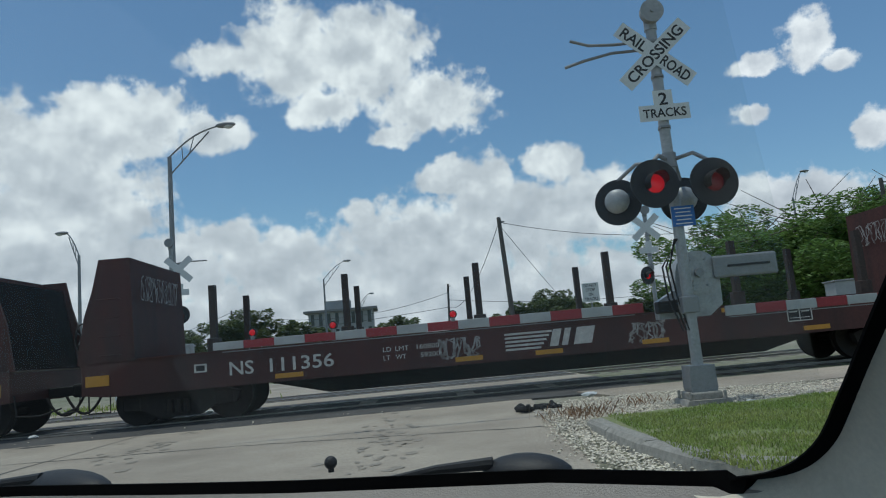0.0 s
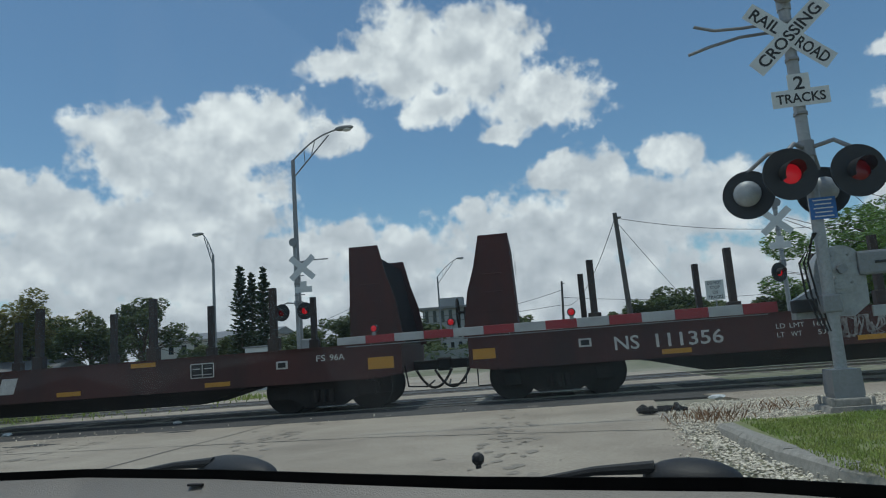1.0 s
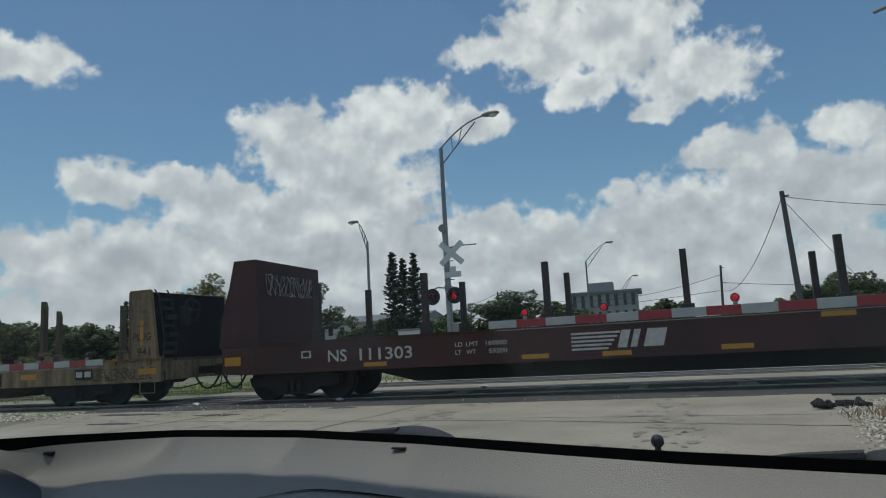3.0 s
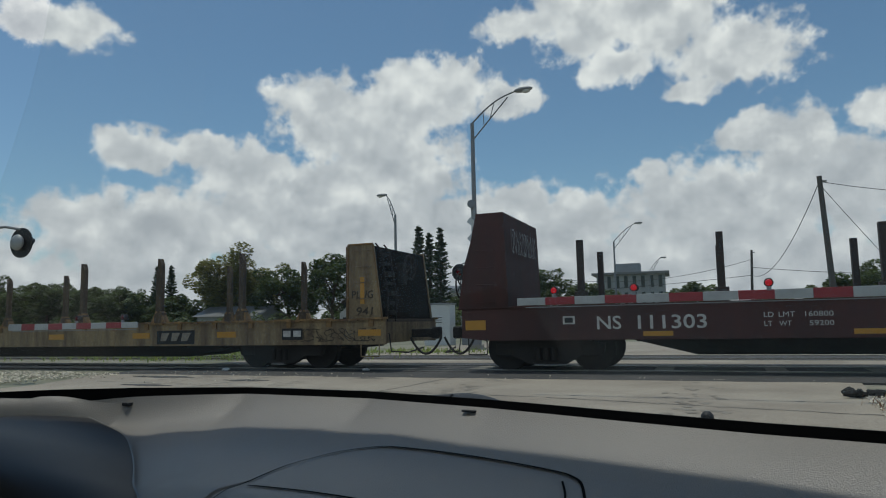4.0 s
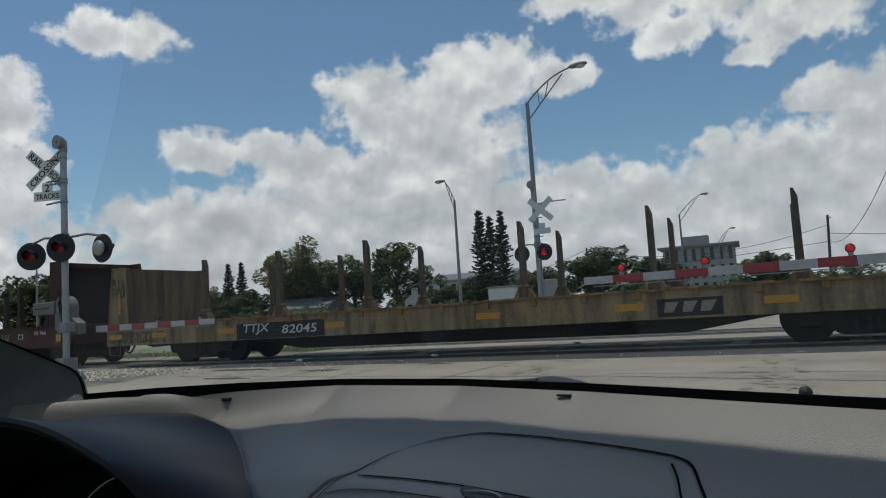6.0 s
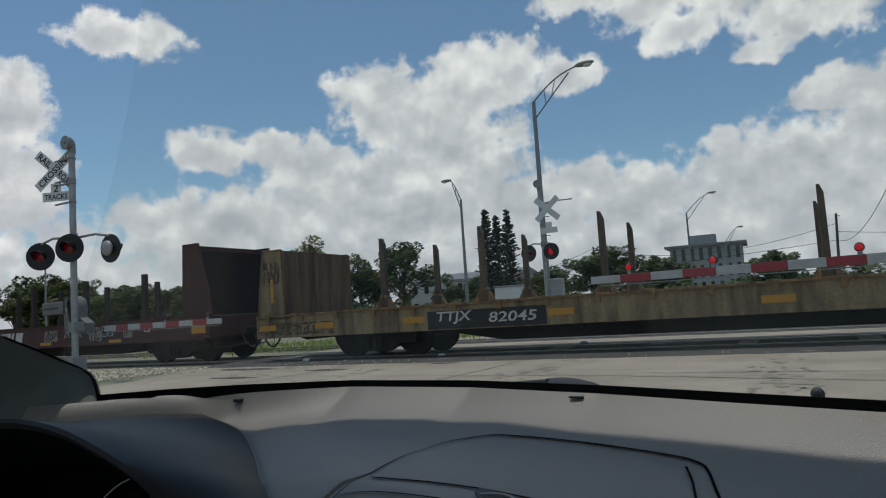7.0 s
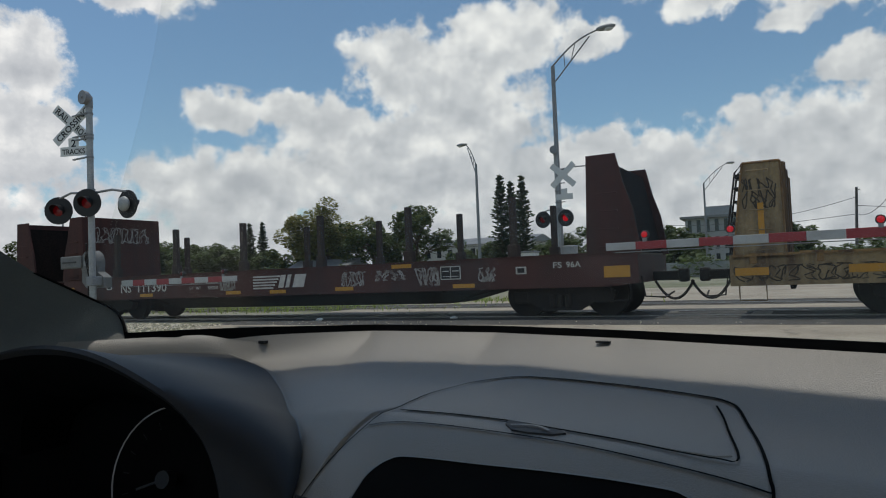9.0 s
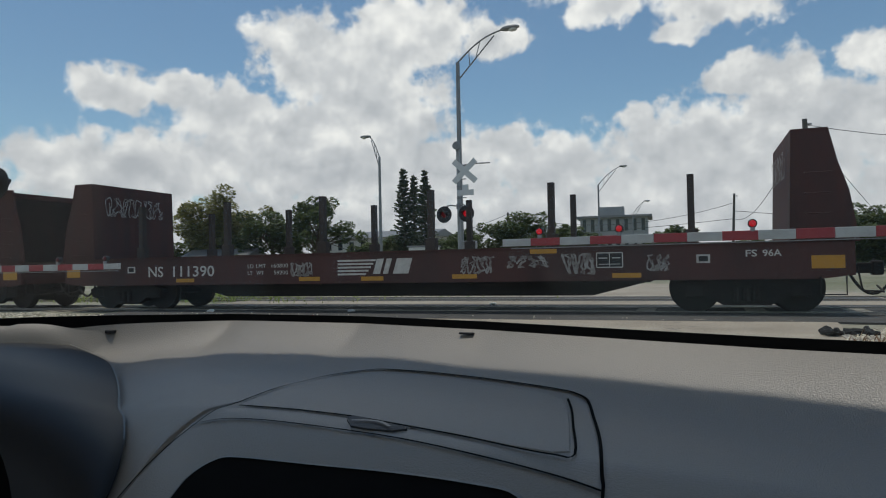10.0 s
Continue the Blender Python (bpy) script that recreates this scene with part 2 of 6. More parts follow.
M_graffiti = mat("faded_white_spray", (0.36, 0.34, 0.32), 0.8, vary=0.25, big=5, small=30, bump=0, second=(0.085, 0.045, 0.04), second_amount=0.9)
M_tan = mat("faded_tan_paint", (0.30, 0.26, 0.20), 0.8, vary=0.25, big=5, small=30, bump=0, second=(0.15, 0.12, 0.09))
M_spraydark = mat("dark_spray", (0.06, 0.045, 0.03), 0.8, vary=0.2, big=6, small=30, bump=0)
M_orange = mat("orange_reflector", (0.50, 0.24, 0.02), 0.45, vary=0.1, big=6, small=40, bump=0, second=(0.40, 0.20, 0.03))
M_plate = mat("black_stencil_panel", (0.02, 0.02, 0.02), 0.7, vary=0.2, big=5, small=30, bump=0)
M_galv = mat("galvanised_steel", (0.26, 0.265, 0.27), 0.55, 0.35, vary=0.1, big=3, small=30, bump=0.05, second=(0.19, 0.195, 0.2))
M_alum = mat("aluminium_mast_paint", (0.36, 0.37, 0.37), 0.5, 0.3, vary=0.14, big=3, small=25, bump=0.08, second=(0.21, 0.21, 0.205))
M_greycast = mat("weathered_grey_casting", (0.17, 0.17, 0.165), 0.7, 0.1, vary=0.2, big=3, small=25, bump=0.15, second=(0.10, 0.10, 0.095))
M_white = mat("white_sign_sheeting", (0.66, 0.67, 0.66), 0.5, vary=0.06, big=4, small=30, bump=0, second=(0.58, 0.58, 0.55))
M_black = mat("black_sign_paint", (0.018, 0.018, 0.02), 0.5, vary=0.2, big=5, small=40, bump=0)
M_hub = mat("black_signal_disc", (0.012, 0.012, 0.013), 0.55, vary=0.2, big=5, small=40, bump=0.03)
M_redtape = mat("red_reflective_tape", (0.25, 0.02, 0.028), 0.45, vary=0.12, big=5, small=40, bump=0, second=(0.30, 0.03, 0.035))
M_whitetape = mat("white_reflective_tape", (0.40, 0.41, 0.41), 0.45, vary=0.08, big=5, small=40, bump=0, second=(0.28, 0.28, 0.27))
M_blue = mat("blue_notice_plate", (0.03, 0.14, 0.45), 0.5, vary=0.08, big=5, small=40, bump=0)
# outer faces of the bulkheads: near black, hardly any specular
M_nearblack = mat("near_black_steel", (0.012, 0.010, 0.009), 0.9, vary=0.3, big=1.2, small=16, bump=0.25, second=(0.022, 0.013, 0.011), second_amount=0.7, streak=(2, 2, 0.4))
M_nearblack.node_tree.nodes["Principled BSDF"].inputs["Specular IOR Level"].default_value = 0.1
M_lenslit = glow("lit_red_lens", (1.0, 0.012, 0.03), 0.26, (0.16, 0.004, 0.006))
M_lenshalf = glow("fading_red_lens", (1.0, 0.012, 0.03), 0.025, (0.06, 0.004, 0.006))
M_lensdim = glow("dim_red_lens", (1.0, 0.03, 0.03), 0.010, (0.05, 0.004, 0.005))
M_pole = mat("weathered_timber_pole", (0.115, 0.105, 0.095), 0.95, vary=0.25, big=3, small=20, bump=0.4, streak=(4, 4, 0.4))
M_wire = mat("cable_black", (0.02, 0.02, 0.02), 0.7, bump=0)
M_bark = mat("tree_bark", (0.12, 0.095, 0.07), 0.95, vary=0.3, big=3, small=14, bump=0.6)
M_leaf = mat("tree_leaves", (0.084, 0.116, 0.042), 0.65, vary=0.1, big=0.5, small=4, bump=0, second=(0.111, 0.127, 0.039), island=True, thin=True)
# lighter copy of the leaves, with the sunlight put into the colour
M_leafsunlit = mat("sunlit_tree_leaves", (0.108, 0.193, 0.046), 0.65, vary=0.1, big=0.5, small=4, bump=0, second=(0.177, 0.254, 0.062), island=True, thin=True)
M_leafdry = mat("sparse_tree_leaves", (0.21, 0.215, 0.075), 0.7, vary=0.1, big=0.5, small=4, bump=0, second=(0.238, 0.196, 0.070), island=True, thin=True)
M_pine = mat("pine_needles", (0.075, 0.105, 0.058), 0.7, vary=0.1, big=0.5, small=4, bump=0, island=True, thin=True)
M_stucco = mat("pale_stucco", (0.50, 0.49, 0.46), 0.9, vary=0.06, big=0.3, small=5, bump=0.1, second=(0.48, 0.47, 0.44))
M_greywall = mat("grey_concrete_wall", (0.34, 0.35, 0.35), 0.9, vary=0.08, big=0.3, small=5, bump=0.1)
M_roofm = mat("metal_roof", (0.22, 0.22, 0.22), 0.5, 0.2, vary=0.1, big=0.6, small=6, bump=0.05)
M_rooft = mat("brown_roof", (0.20, 0.15, 0.12), 0.9, vary=0.15, big=0.6, small=6, bump=0.2)
M_window = mat("dark_window_glass", (0.03, 0.035, 0.04), 0.08, vary=0.1, big=0.6, small=6, bump=0)
M_dash = mat("dash_plastic", (0.200, 0.185, 0.162), 0.42, vary=0.10, big=2.5, small=600, bump=0.22, second=(0.182, 0.168, 0.148))
M_dash.node_tree.nodes["Principled BSDF"].inputs["Specular IOR Level"].default_value = 0.8
M_hood = mat("dark_hood_plastic", (0.009, 0.0095, 0.011), 0.52, vary=0.05, big=3, small=800, bump=0.06)
M_hood.node_tree.nodes["Principled BSDF"].inputs["Specular IOR Level"].default_value = 0.35
# shade of the hollows put into the colour: near black, hardly any specular
M_cave = mat("shaded_hollow_black", (0.004, 0.004, 0.004), 0.95, bump=0)
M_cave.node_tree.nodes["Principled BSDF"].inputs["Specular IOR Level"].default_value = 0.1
# slight emission added so the dial ring shows inside the dark hood
M_dialglow = glow("dial_print_added_glow", (0.8, 0.85, 0.9), 0.02, (0.3, 0.3, 0.3))
M_seam = mat("black_seam_gap", (0.006, 0.006, 0.006), 0.9, bump=0)
M_seam.node_tree.nodes["Principled BSDF"].inputs["Specular IOR Level"].default_value = 0.05
M_silver = mat("silver_trim_and_sheen", (0.16, 0.16, 0.155), 0.38, 0.5, vary=0.05, big=3, small=200, bump=0.05)
M_blackplastic = mat("black_plastic", (0.015, 0.015, 0.016), 0.6, vary=0.1, big=5, small=200, bump=0.1)
M_beige = mat("beige_trim_fabric", (0.80, 0.75, 0.63), 0.9, vary=0.06, big=4, small=300, bump=0.15)
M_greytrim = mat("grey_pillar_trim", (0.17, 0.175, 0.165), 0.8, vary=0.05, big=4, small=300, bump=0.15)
M_carpaint = mat("dark_car_paint", (0.10, 0.095, 0.09), 0.35, 0.3, vary=0.05, big=3, small=200, bump=0, coat=0.6)
M_glass = glass_mat("windscreen_glass")
M_needle = mat("white_dial_print", (0.75, 0.75, 0.75), 0.6, bump=0)

# ---- mesh helpers ----


def box(bm, c, s, rz=0.0, ry=0.0, rx=0.0, bevel=0.0):
    res = bmesh.ops.create_cube(bm, size=1.0)
    vs = res["verts"]
    m = pose(*c, rx, ry, rz) @ Matrix.Diagonal((*s, 1))
    bmesh.ops.transform(bm, matrix=m, verts=vs)
    if bevel:
        es = {e for v in vs for e in v.link_edges}
        bmesh.ops.bevel(bm, geom=list(es), offset=bevel, segments=2, affect="EDGES", profile=0.5)


def cyl(bm, p0, p1, r0, r1=None, n=14, caps=True):
    p0, p1 = Vector(p0), Vector(p1)
    d = p1 - p0
    m = Matrix.Translation((p0 + p1) / 2) @ d.to_track_quat("Z", "Y").to_matrix().to_4x4()
    bmesh.ops.create_cone(bm, cap_ends=caps, segments=n, radius1=r0, radius2=r0 if r1 is None else r1, depth=d.length, matrix=m)


def tube(bm, pts, r, n=8):
    """A bent round bar through pts; r may be a list."""
    pts = [Vector(p) for p in pts]
    rs = r if isinstance(r, (list, tuple)) else [r] * len(pts)
    rings = []
    for i, p in enumerate(pts):
        d = (pts[min(i + 1, len(pts) - 1)] - pts[max(i - 1, 0)]).normalized()
        a = d.orthogonal().normalized() if abs(d.z) > 0.95 else d.cross(Vector((0, 0, 1))).normalized()
        b = d.cross(a)
        rings.append([bm.verts.new(p + (a * math.cos(2 * math.pi * k / n) + b * math.sin(2 * math.pi * k / n)) * rs[i]) for k in range(n)])
    for r0, r1 in zip(rings, rings[1:]):
        for k in range(n):
            bm.faces.new((r0[k], r0[(k + 1) % n], r1[(k + 1) % n], r1[k]))
    bm.faces.new(rings[0][::-1])
    bm.faces.new(rings[-1])


def prism(bm, poly, a, b, axis="y", m=None):
    """Extrude a polygon from a to b along an axis; poly is in the other two, in order (x,z), (x,y) or (y,z)."""
    def at(u, v, w):
        p = {"y": (u, w, v), "z": (u, v, w), "x": (w, u, v)}[axis]
        return Vector(p) if m is None else m @ Vector(p)
    lo, hi = [bm.verts.new(at(u, v, a)) for u, v in poly], [bm.verts.new(at(u, v, b)) for u, v in poly]
    n = len(poly)
    fs = [bm.faces.new(lo), bm.faces.new(hi[::-1])]
    for i in range(n):
        fs.append(bm.faces.new((lo[i], hi[i], hi[(i + 1) % n], lo[(i + 1) % n])))
    bmesh.ops.recalc_face_normals(bm, faces=fs)


def mesh_of(name, bm, material, smooth=False):
    bmesh.ops.recalc_face_normals(bm, faces=bm.faces[:]) if len(bm.faces) < 6000 else None
    me = bpy.data.meshes.new(name)
    bm.to_mesh(me)
    bm.free()
    me.materials.append(material)
    if smooth:
        me.shade_smooth()
        me.set_sharp_from_angle(angle=radians(38))
    return me


def part(name, bm, material, parent=None, label="", smooth=False):
    ob = new(name, mesh_of(name, bm, material, smooth))
    ob.parent = parent
    return tagged(ob, label)


def again(name, me, parent, m, label=""):
    ob = new(name, me)
    ob.parent = parent
    ob.matrix_basis = m
    return tagged(ob, label)


def raw(name, verts, faces, material, parent=None, label=""):
    me = bpy.data.meshes.new(name)
    me.from_pydata(verts, [], faces)
    me.materials.append(material)
    ob = new(name, me)
    ob.parent = parent
    return tagged(ob, label)


def thing(name, m, label, category, group="", kind=""):
    ob = new(name)
    ob.empty_display_size = 0.2
    ob.matrix_basis = m
    return tagged(ob, label, category, group, kind)


def text_mesh(body, size, bold=0.0, space=1.0, shear=0.0, width=None):
    """Flat letters, 2 mm thick, in the x,y plane, from their lower left corner; width squeezes them to a length."""
    cu = bpy.data.curves.new("letters", "FONT")
    cu.body, cu.size, cu.extrude, cu.offset, cu.space_character, cu.shear = body, size, 0.001, bold, space, shear
    cu.resolution_u = 3
    ob = new("letters", cu)
    bpy.context.view_layer.update()
    me = bpy.data.meshes.new_from_object(ob.evaluated_get(bpy.context.evaluated_depsgraph_get()))
    bpy.data.objects.remove(ob)
    xs = [v.co.x for v in me.vertices]
    ys = [v.co.y for v in me.vertices]
    k = 1.0 if width is None else width / (max(xs) - min(xs))
    x0, y0 = min(xs), min(ys)
    for v in me.vertices:
        v.co.x, v.co.y = (v.co.x - x0) * k, v.co.y - y0
    return me


def letters(name, body, size, m, material, parent, width=None, bold=0.0, space=1.0, shear=0.0, centre=False):
    me = text_mesh(body, size, bold, space, shear, width)
    me.materials.clear()
    me.materials.append(material)
    if centre:
        xs = [v.co.x for v in me.vertices]
        ys = [v.co.y for v in me.vertices]
        cx, cy = (min(xs) + max(xs)) / 2, (min(ys) + max(ys)) / 2
        for v in me.vertices:
            v.co.x, v.co.y = v.co.x - cx, v.co.y - cy
    return again(name, me, parent, m)


# ---- ground, road and tracks ----
TRACK_TURN = math.degrees(math.atan(0.055))
TR = pose(0, 13.1, 0, 0, 0, TRACK_TURN)          # x along the track, y = 0 the near side of the train


def build_ground():
    bm = bmesh.new()
    bmesh.ops.create_grid(bm, x_segments=40, y_segments=40, size=2200)
    bmesh.ops.translate(bm, vec=(0, 900, -0.03), verts=bm.verts)
    tagged(part("ground", bm, M_ground), "dry green grass and sandy soil reaching the horizon", "ground", kind="structure")
    bm = bmesh.new()
    prism(bm, [(-13.4, -14), (1.0, -14), (1.0, 7.3), (1.2, 12.6), (1.0, 32), (-12.5, 32), (-13.2, 12.4), (-14.2, 10.6), (-13.0, 8.4)], -0.25, 0.0, "z")
    road = tagged(part("road", bm, M_concrete), "pale weathered concrete road with cracks and stains", "road", kind="structure")
    # tar-filled joints and cracks
    rnd = random.Random(4)
    for (x0, y0), (x1, y1) in [((-2.9, 8.75), (1.0, 7.95)), ((-12.6, 9.35), (-2.9, 8.75)), ((-6.0, -8), (-5.6, 12.2)), ((-9.6, 2), (-9.4, 12.0)), ((-12.8, 4.2), (0.9, 4.0))]:
        bm = bmesh.new()
        n = 26
        rows = []
        for i in range(n + 1):
            f = i / n
            x, y = x0 + (x1 - x0) * f + rnd.uniform(-.03, .03), y0 + (y1 - y0) * f + rnd.uniform(-.03, .03)
            d = Vector((y0 - y1, x1 - x0)).normalized() * rnd.uniform(0.008, 0.02)
            rows.append((bm.verts.new((x + d.x, y + d.y, 0.004)), bm.verts.new((x - d.x, y - d.y, 0.004))))
        for a, b in zip(rows, rows[1:]):
            bm.faces.new((a[0], a[1], b[1], b[0]))
        part("tar_joint", bm, M_asphalt, road)
    # broken, darker patches near the edge of the crossing
    for cx, cy, rx, ry in [(-8.2, 11.6, .55, .22), (-9.4, 10.2, .5, .16), (-12.0, 10.6, .8, .25), (-7.2, 11.2, .28, .12), (-10.6, 8.9, .6, .15), (-11.4, 11.5, .45, .14)]:
        bm = bmesh.new()
        ring = [(cx + rx * math.cos(a) * rnd.uniform(.6, 1.2), cy + ry * math.sin(a) * rnd.uniform(.6, 1.2)) for a in [2 * math.pi * k / 18 for k in range(18)]]
        prism(bm, ring, 0.0, 0.006, "z")
        part("broken_patch", bm, M_asphalt, road)
    # speckled oil stains in the lanes
    for cx, cy, n, sx, sy in [(-1.0, 9.3, 46, .22, 1.3), (-0.85, 6.6, 30, .2, 1.0), (-4.6, 9.6, 40, .25, 1.2), (-8.0, 9.4, 36, .3, 1.1), (-10.8, 10.2, 30, .5, .5)]:
        bm = bmesh.new()
        for k in range(n):
            x, y, r = rnd.gauss(cx, sx), rnd.gauss(cy, sy), rnd.uniform(.015, .075)
            ring = [(x + r * math.cos(a) * rnd.uniform(.6, 1.3), y + 1.6 * r * math.sin(a) * rnd.uniform(.6, 1.3)) for a in [2 * math.pi * j / 9 for j in range(9)]]
            bm.faces.new([bm.verts.new((p, q, 0.0045 + k * 0.00001)) for p, q in ring])
        tagged(part("oil_stain", bm, M_stain, road), kind="stuff")
    # darker strip along the crossing and the panels between the rails
    bm = bmesh.new()
    prism(bm, [(-14.5, 3.3), (3.4, 3.3), (3.4, 9.2), (-14.5, 9.2)], -0.2, 0.004, "z", TR)
    tagged(part("crossing_surface", bm, M_concrete), "worn concrete crossing surface around two tracks", "crossing", kind="structure")
    bm = bmesh.new()
    for a, b in [((0.2, 0.62), None), ((0.86, 2.0), None), ((2.3, 2.75), None), ((4.75, 5.05), None), ((5.35, 6.5), None), ((6.75, 7.1), None)]:
        y0, y1 = a
        prism(bm, [(-14.3, y0), (3.3, y0), (3.3, y1), (-14.3, y1)], -0.1, 0.011, "z", TR)
    tagged(part("crossing_panels", bm, M_asphalt), "dark rubber and asphalt strips beside the rails", "crossing", kind="structure")
    # asphalt strip, carried on under the train as its painted shadow
    edge = [(-14.5 + 17.9 * k / 40, -1.25 + 0.12 * noise.noise((k * 0.37, 2.0, 0.0))) for k in range(41)]
    bm = bmesh.new()
    prism(bm, edge + [(3.4, 3.295), (-14.5, 3.295)], -0.2, 0.004, "z", TR)
    tagged(part("crossing_apron", bm, M_asphalt), "dark asphalt round the near track, with the train's shadow painted in", "crossing", kind="structure")
    for k in range(9):
        x, y = -13.2 + 1.9 * k + rnd.uniform(-.3, .3), 1.43 + (k % 3 - 1) * 0.5 * (k % 2)
        bm = bmesh.new()
        box(bm, (x, y, 0.008), (rnd.uniform(.3, .5), 0.9 if y == 1.43 else 0.3, 0.016))
        bmesh.ops.transform(bm, matrix=TR, verts=bm.verts)
        part("concrete_inset", bm, M_kerb, bpy.data.objects["crossing_apron"])
    # sidewalk beyond the gravel, on the near side
    bm = bmesh.new()
    prism(bm, [(2.4, -2.9), (14, -2.9), (14, -0.6), (2.0, -0.9)], -0.2, 0.02, "z", TR)
    tagged(part("pavement", bm, M_concrete), "pale concrete footway by the crossing", "pavement", kind="structure")


def build_tracks():
    for k, y in enumerate((1.45, 5.95)):
        bm = bmesh.new()
        for x0, x1 in [(-160, -14.5), (3.4, 160)]:
            prism(bm, [(y - 1.9, -0.3), (y - 1.35, -0.06), (y + 1.35, -0.06), (y + 1.9, -0.3)], x0, x1, "x", TR)
        tagged(part("track_bed", bm, M_ballast), "grey stone ballast under the railway track", "ballast", kind="structure")
        track = thing("railway_track", TR @ pose(0, y, 0), "steel rails of a railway track on timber ties", "track", "railway tracks", "structure")
        for side in (-0.7175, 0.7175):
            bm = bmesh.new()
            prism(bm, [(side - 0.036, -0.02), (side - 0.036, 0.028), (side + 0.036, 0.028), (side + 0.036, -0.02)], -160, 160, "x")
            prism(bm, [(side - 0.07, -0.12), (side - 0.07, -0.1), (side + 0.07, -0.1), (side + 0.07, -0.12)], -160, 160, "x")
            prism(bm, [(side - 0.012, -0.1), (side - 0.012, -0.02), (side + 0.012, -0.02), (side + 0.012, -0.1)], -160, 160, "x")
            part("rail", bm, M_steel, track)
        bm = bmesh.new()
        box(bm, (0, 0, 0), (0.23, 2.6, 0.16), bevel=0.012)
        tie = mesh_of("tie", bm, M_tie)
        for x in [-14.9 - 0.54 * i for i in range(60)] + [3.8 + 0.54 * i for i in range(26)]:
            again("tie", tie, track, pose(x, 0, -0.1, 0, 0, random.uniform(-1, 1)))


build_ground()
build_tracks()

# ---- the train ----
CAR_START = {"a": -7.25, "b": -26.84, "c": -50.77, "d": -70.68, "e": -90.53}
SPEED, GAIN, WHEEL_R = 5.13, 0.055, 0.457


def run(t):
    return SPEED * t + GAIN * t * t / 2


wheelsets = []


def truck(car, s, tone):
    """A two-axle truck with side frames, springs and turning wheelsets."""
    bm = bmesh.new()
    for y in (0.42, 2.48):
        for dx in (-0.9, 0.9):
            box(bm, (s + dx, y, WHEEL_R), (0.36, 0.2, 0.26), bevel=0.03)
        prism(bm, [(s - 1.18, 0.56), (s - 0.8, 0.68), (s + 0.8, 0.68), (s + 1.18, 0.56), (s + 1.12, 0.36), (s + 0.7, 0.34), (s + 0.4, 0.17), (s - 0.4, 0.17), (s - 0.7, 0.34), (s - 1.12, 0.36)], y - 0.09, y + 0.09, "y")
        for dx in (-0.17, 0, 0.17):
            cyl(bm, (s + dx, y - 0.12, 0.25), (s + dx, y - 0.12, 0.5), 0.065, n=10)
    box(bm, (s, 1.45, 0.5), (0.4, 2.2, 0.22), bevel=0.02)
    for dx in (-0.3, 0.3):
        box(bm, (s + dx, 1.45, 0.36), (0.14, 1.7, 0.26), bevel=0.02)
    part("truck_frame", bm, M_dark, car, "grimy cast steel truck frame")
    for dx in (-0.9, 0.9):
        ws = new("wheelset")
        ws.parent = car
        ws.matrix_basis = pose(s + dx, 1.45, WHEEL_R + 0.03)
        bm = bmesh.new()
        cyl(bm, (0, -0.95, 0), (0, 0.95, 0), 0.08, n=12)
        part("axle", bm, M_dark, ws)
        for side in (-1, 1):
            bm = bmesh.new()
            y = side * 0.7
            cyl(bm, (0, y - 0.065, 0), (0, y + 0.065, 0), WHEEL_R, n=36)
            cyl(bm, (0, y - side * 0.065, 0), (0, y - side * 0.095, 0), WHEEL_R + 0.026, n=36)
            cyl(bm, (0, y + side * 0.06, 0), (0, y + side * 0.085, 0), 0.15, n=16)
            for k in range(6):
                a = k * math.pi / 3
                cyl(bm, (0.25 * math.cos(a), y + side * 0.06, 0.25 * math.sin(a)), (0.25 * math.cos(a), y + side * 0.07, 0.25 * math.sin(a)), 0.03, n=8)
            part("wheel", bm, M_wheel, ws, smooth=True)
        wheelsets.append((ws, s + dx))


def coupler(car, x, way):
    bm = bmesh.new()
    box(bm, (x + way * 0.3, 1.45, 0.82), (0.62, 0.14, 0.2), bevel=0.02)
    box(bm, (x + way * 0.62, 1.45, 0.82), (0.2, 0.26, 0.28), bevel=0.04)
    part("coupler", bm, M_dark, car, "heavy steel coupler")
    bm = bmesh.new()
    tube(bm, [(x + way * (0.1 + 0.75 * f), 1.1 + 0.05 * f, 0.72 - 1.5 * f * (1 - f)) for f in [i / 10 for i in range(11)]], 0.028)
    part("air_hose", bm, M_dark, car, "black rubber air hose")
    bm = bmesh.new()
    tube(bm, [(x + way * 0.04, 0.08, 0.85), (x + way * 0.1, 0.06, 0.45), (x + way * 0.45, 0.2, 0.42), (x + way * 0.5, 0.9, 0.5)], 0.018)
    part("uncoupling_lever", bm, M_dark, car)


def placard(car, name, s0, s1, z0, z1, material, label=""):
    bm = bmesh.new()
    box(bm, ((s0 + s1) / 2, -0.008, (z0 + z1) / 2), (s1 - s0, 0.012, z1 - z0))
    return part(name, bm, material, car, label)


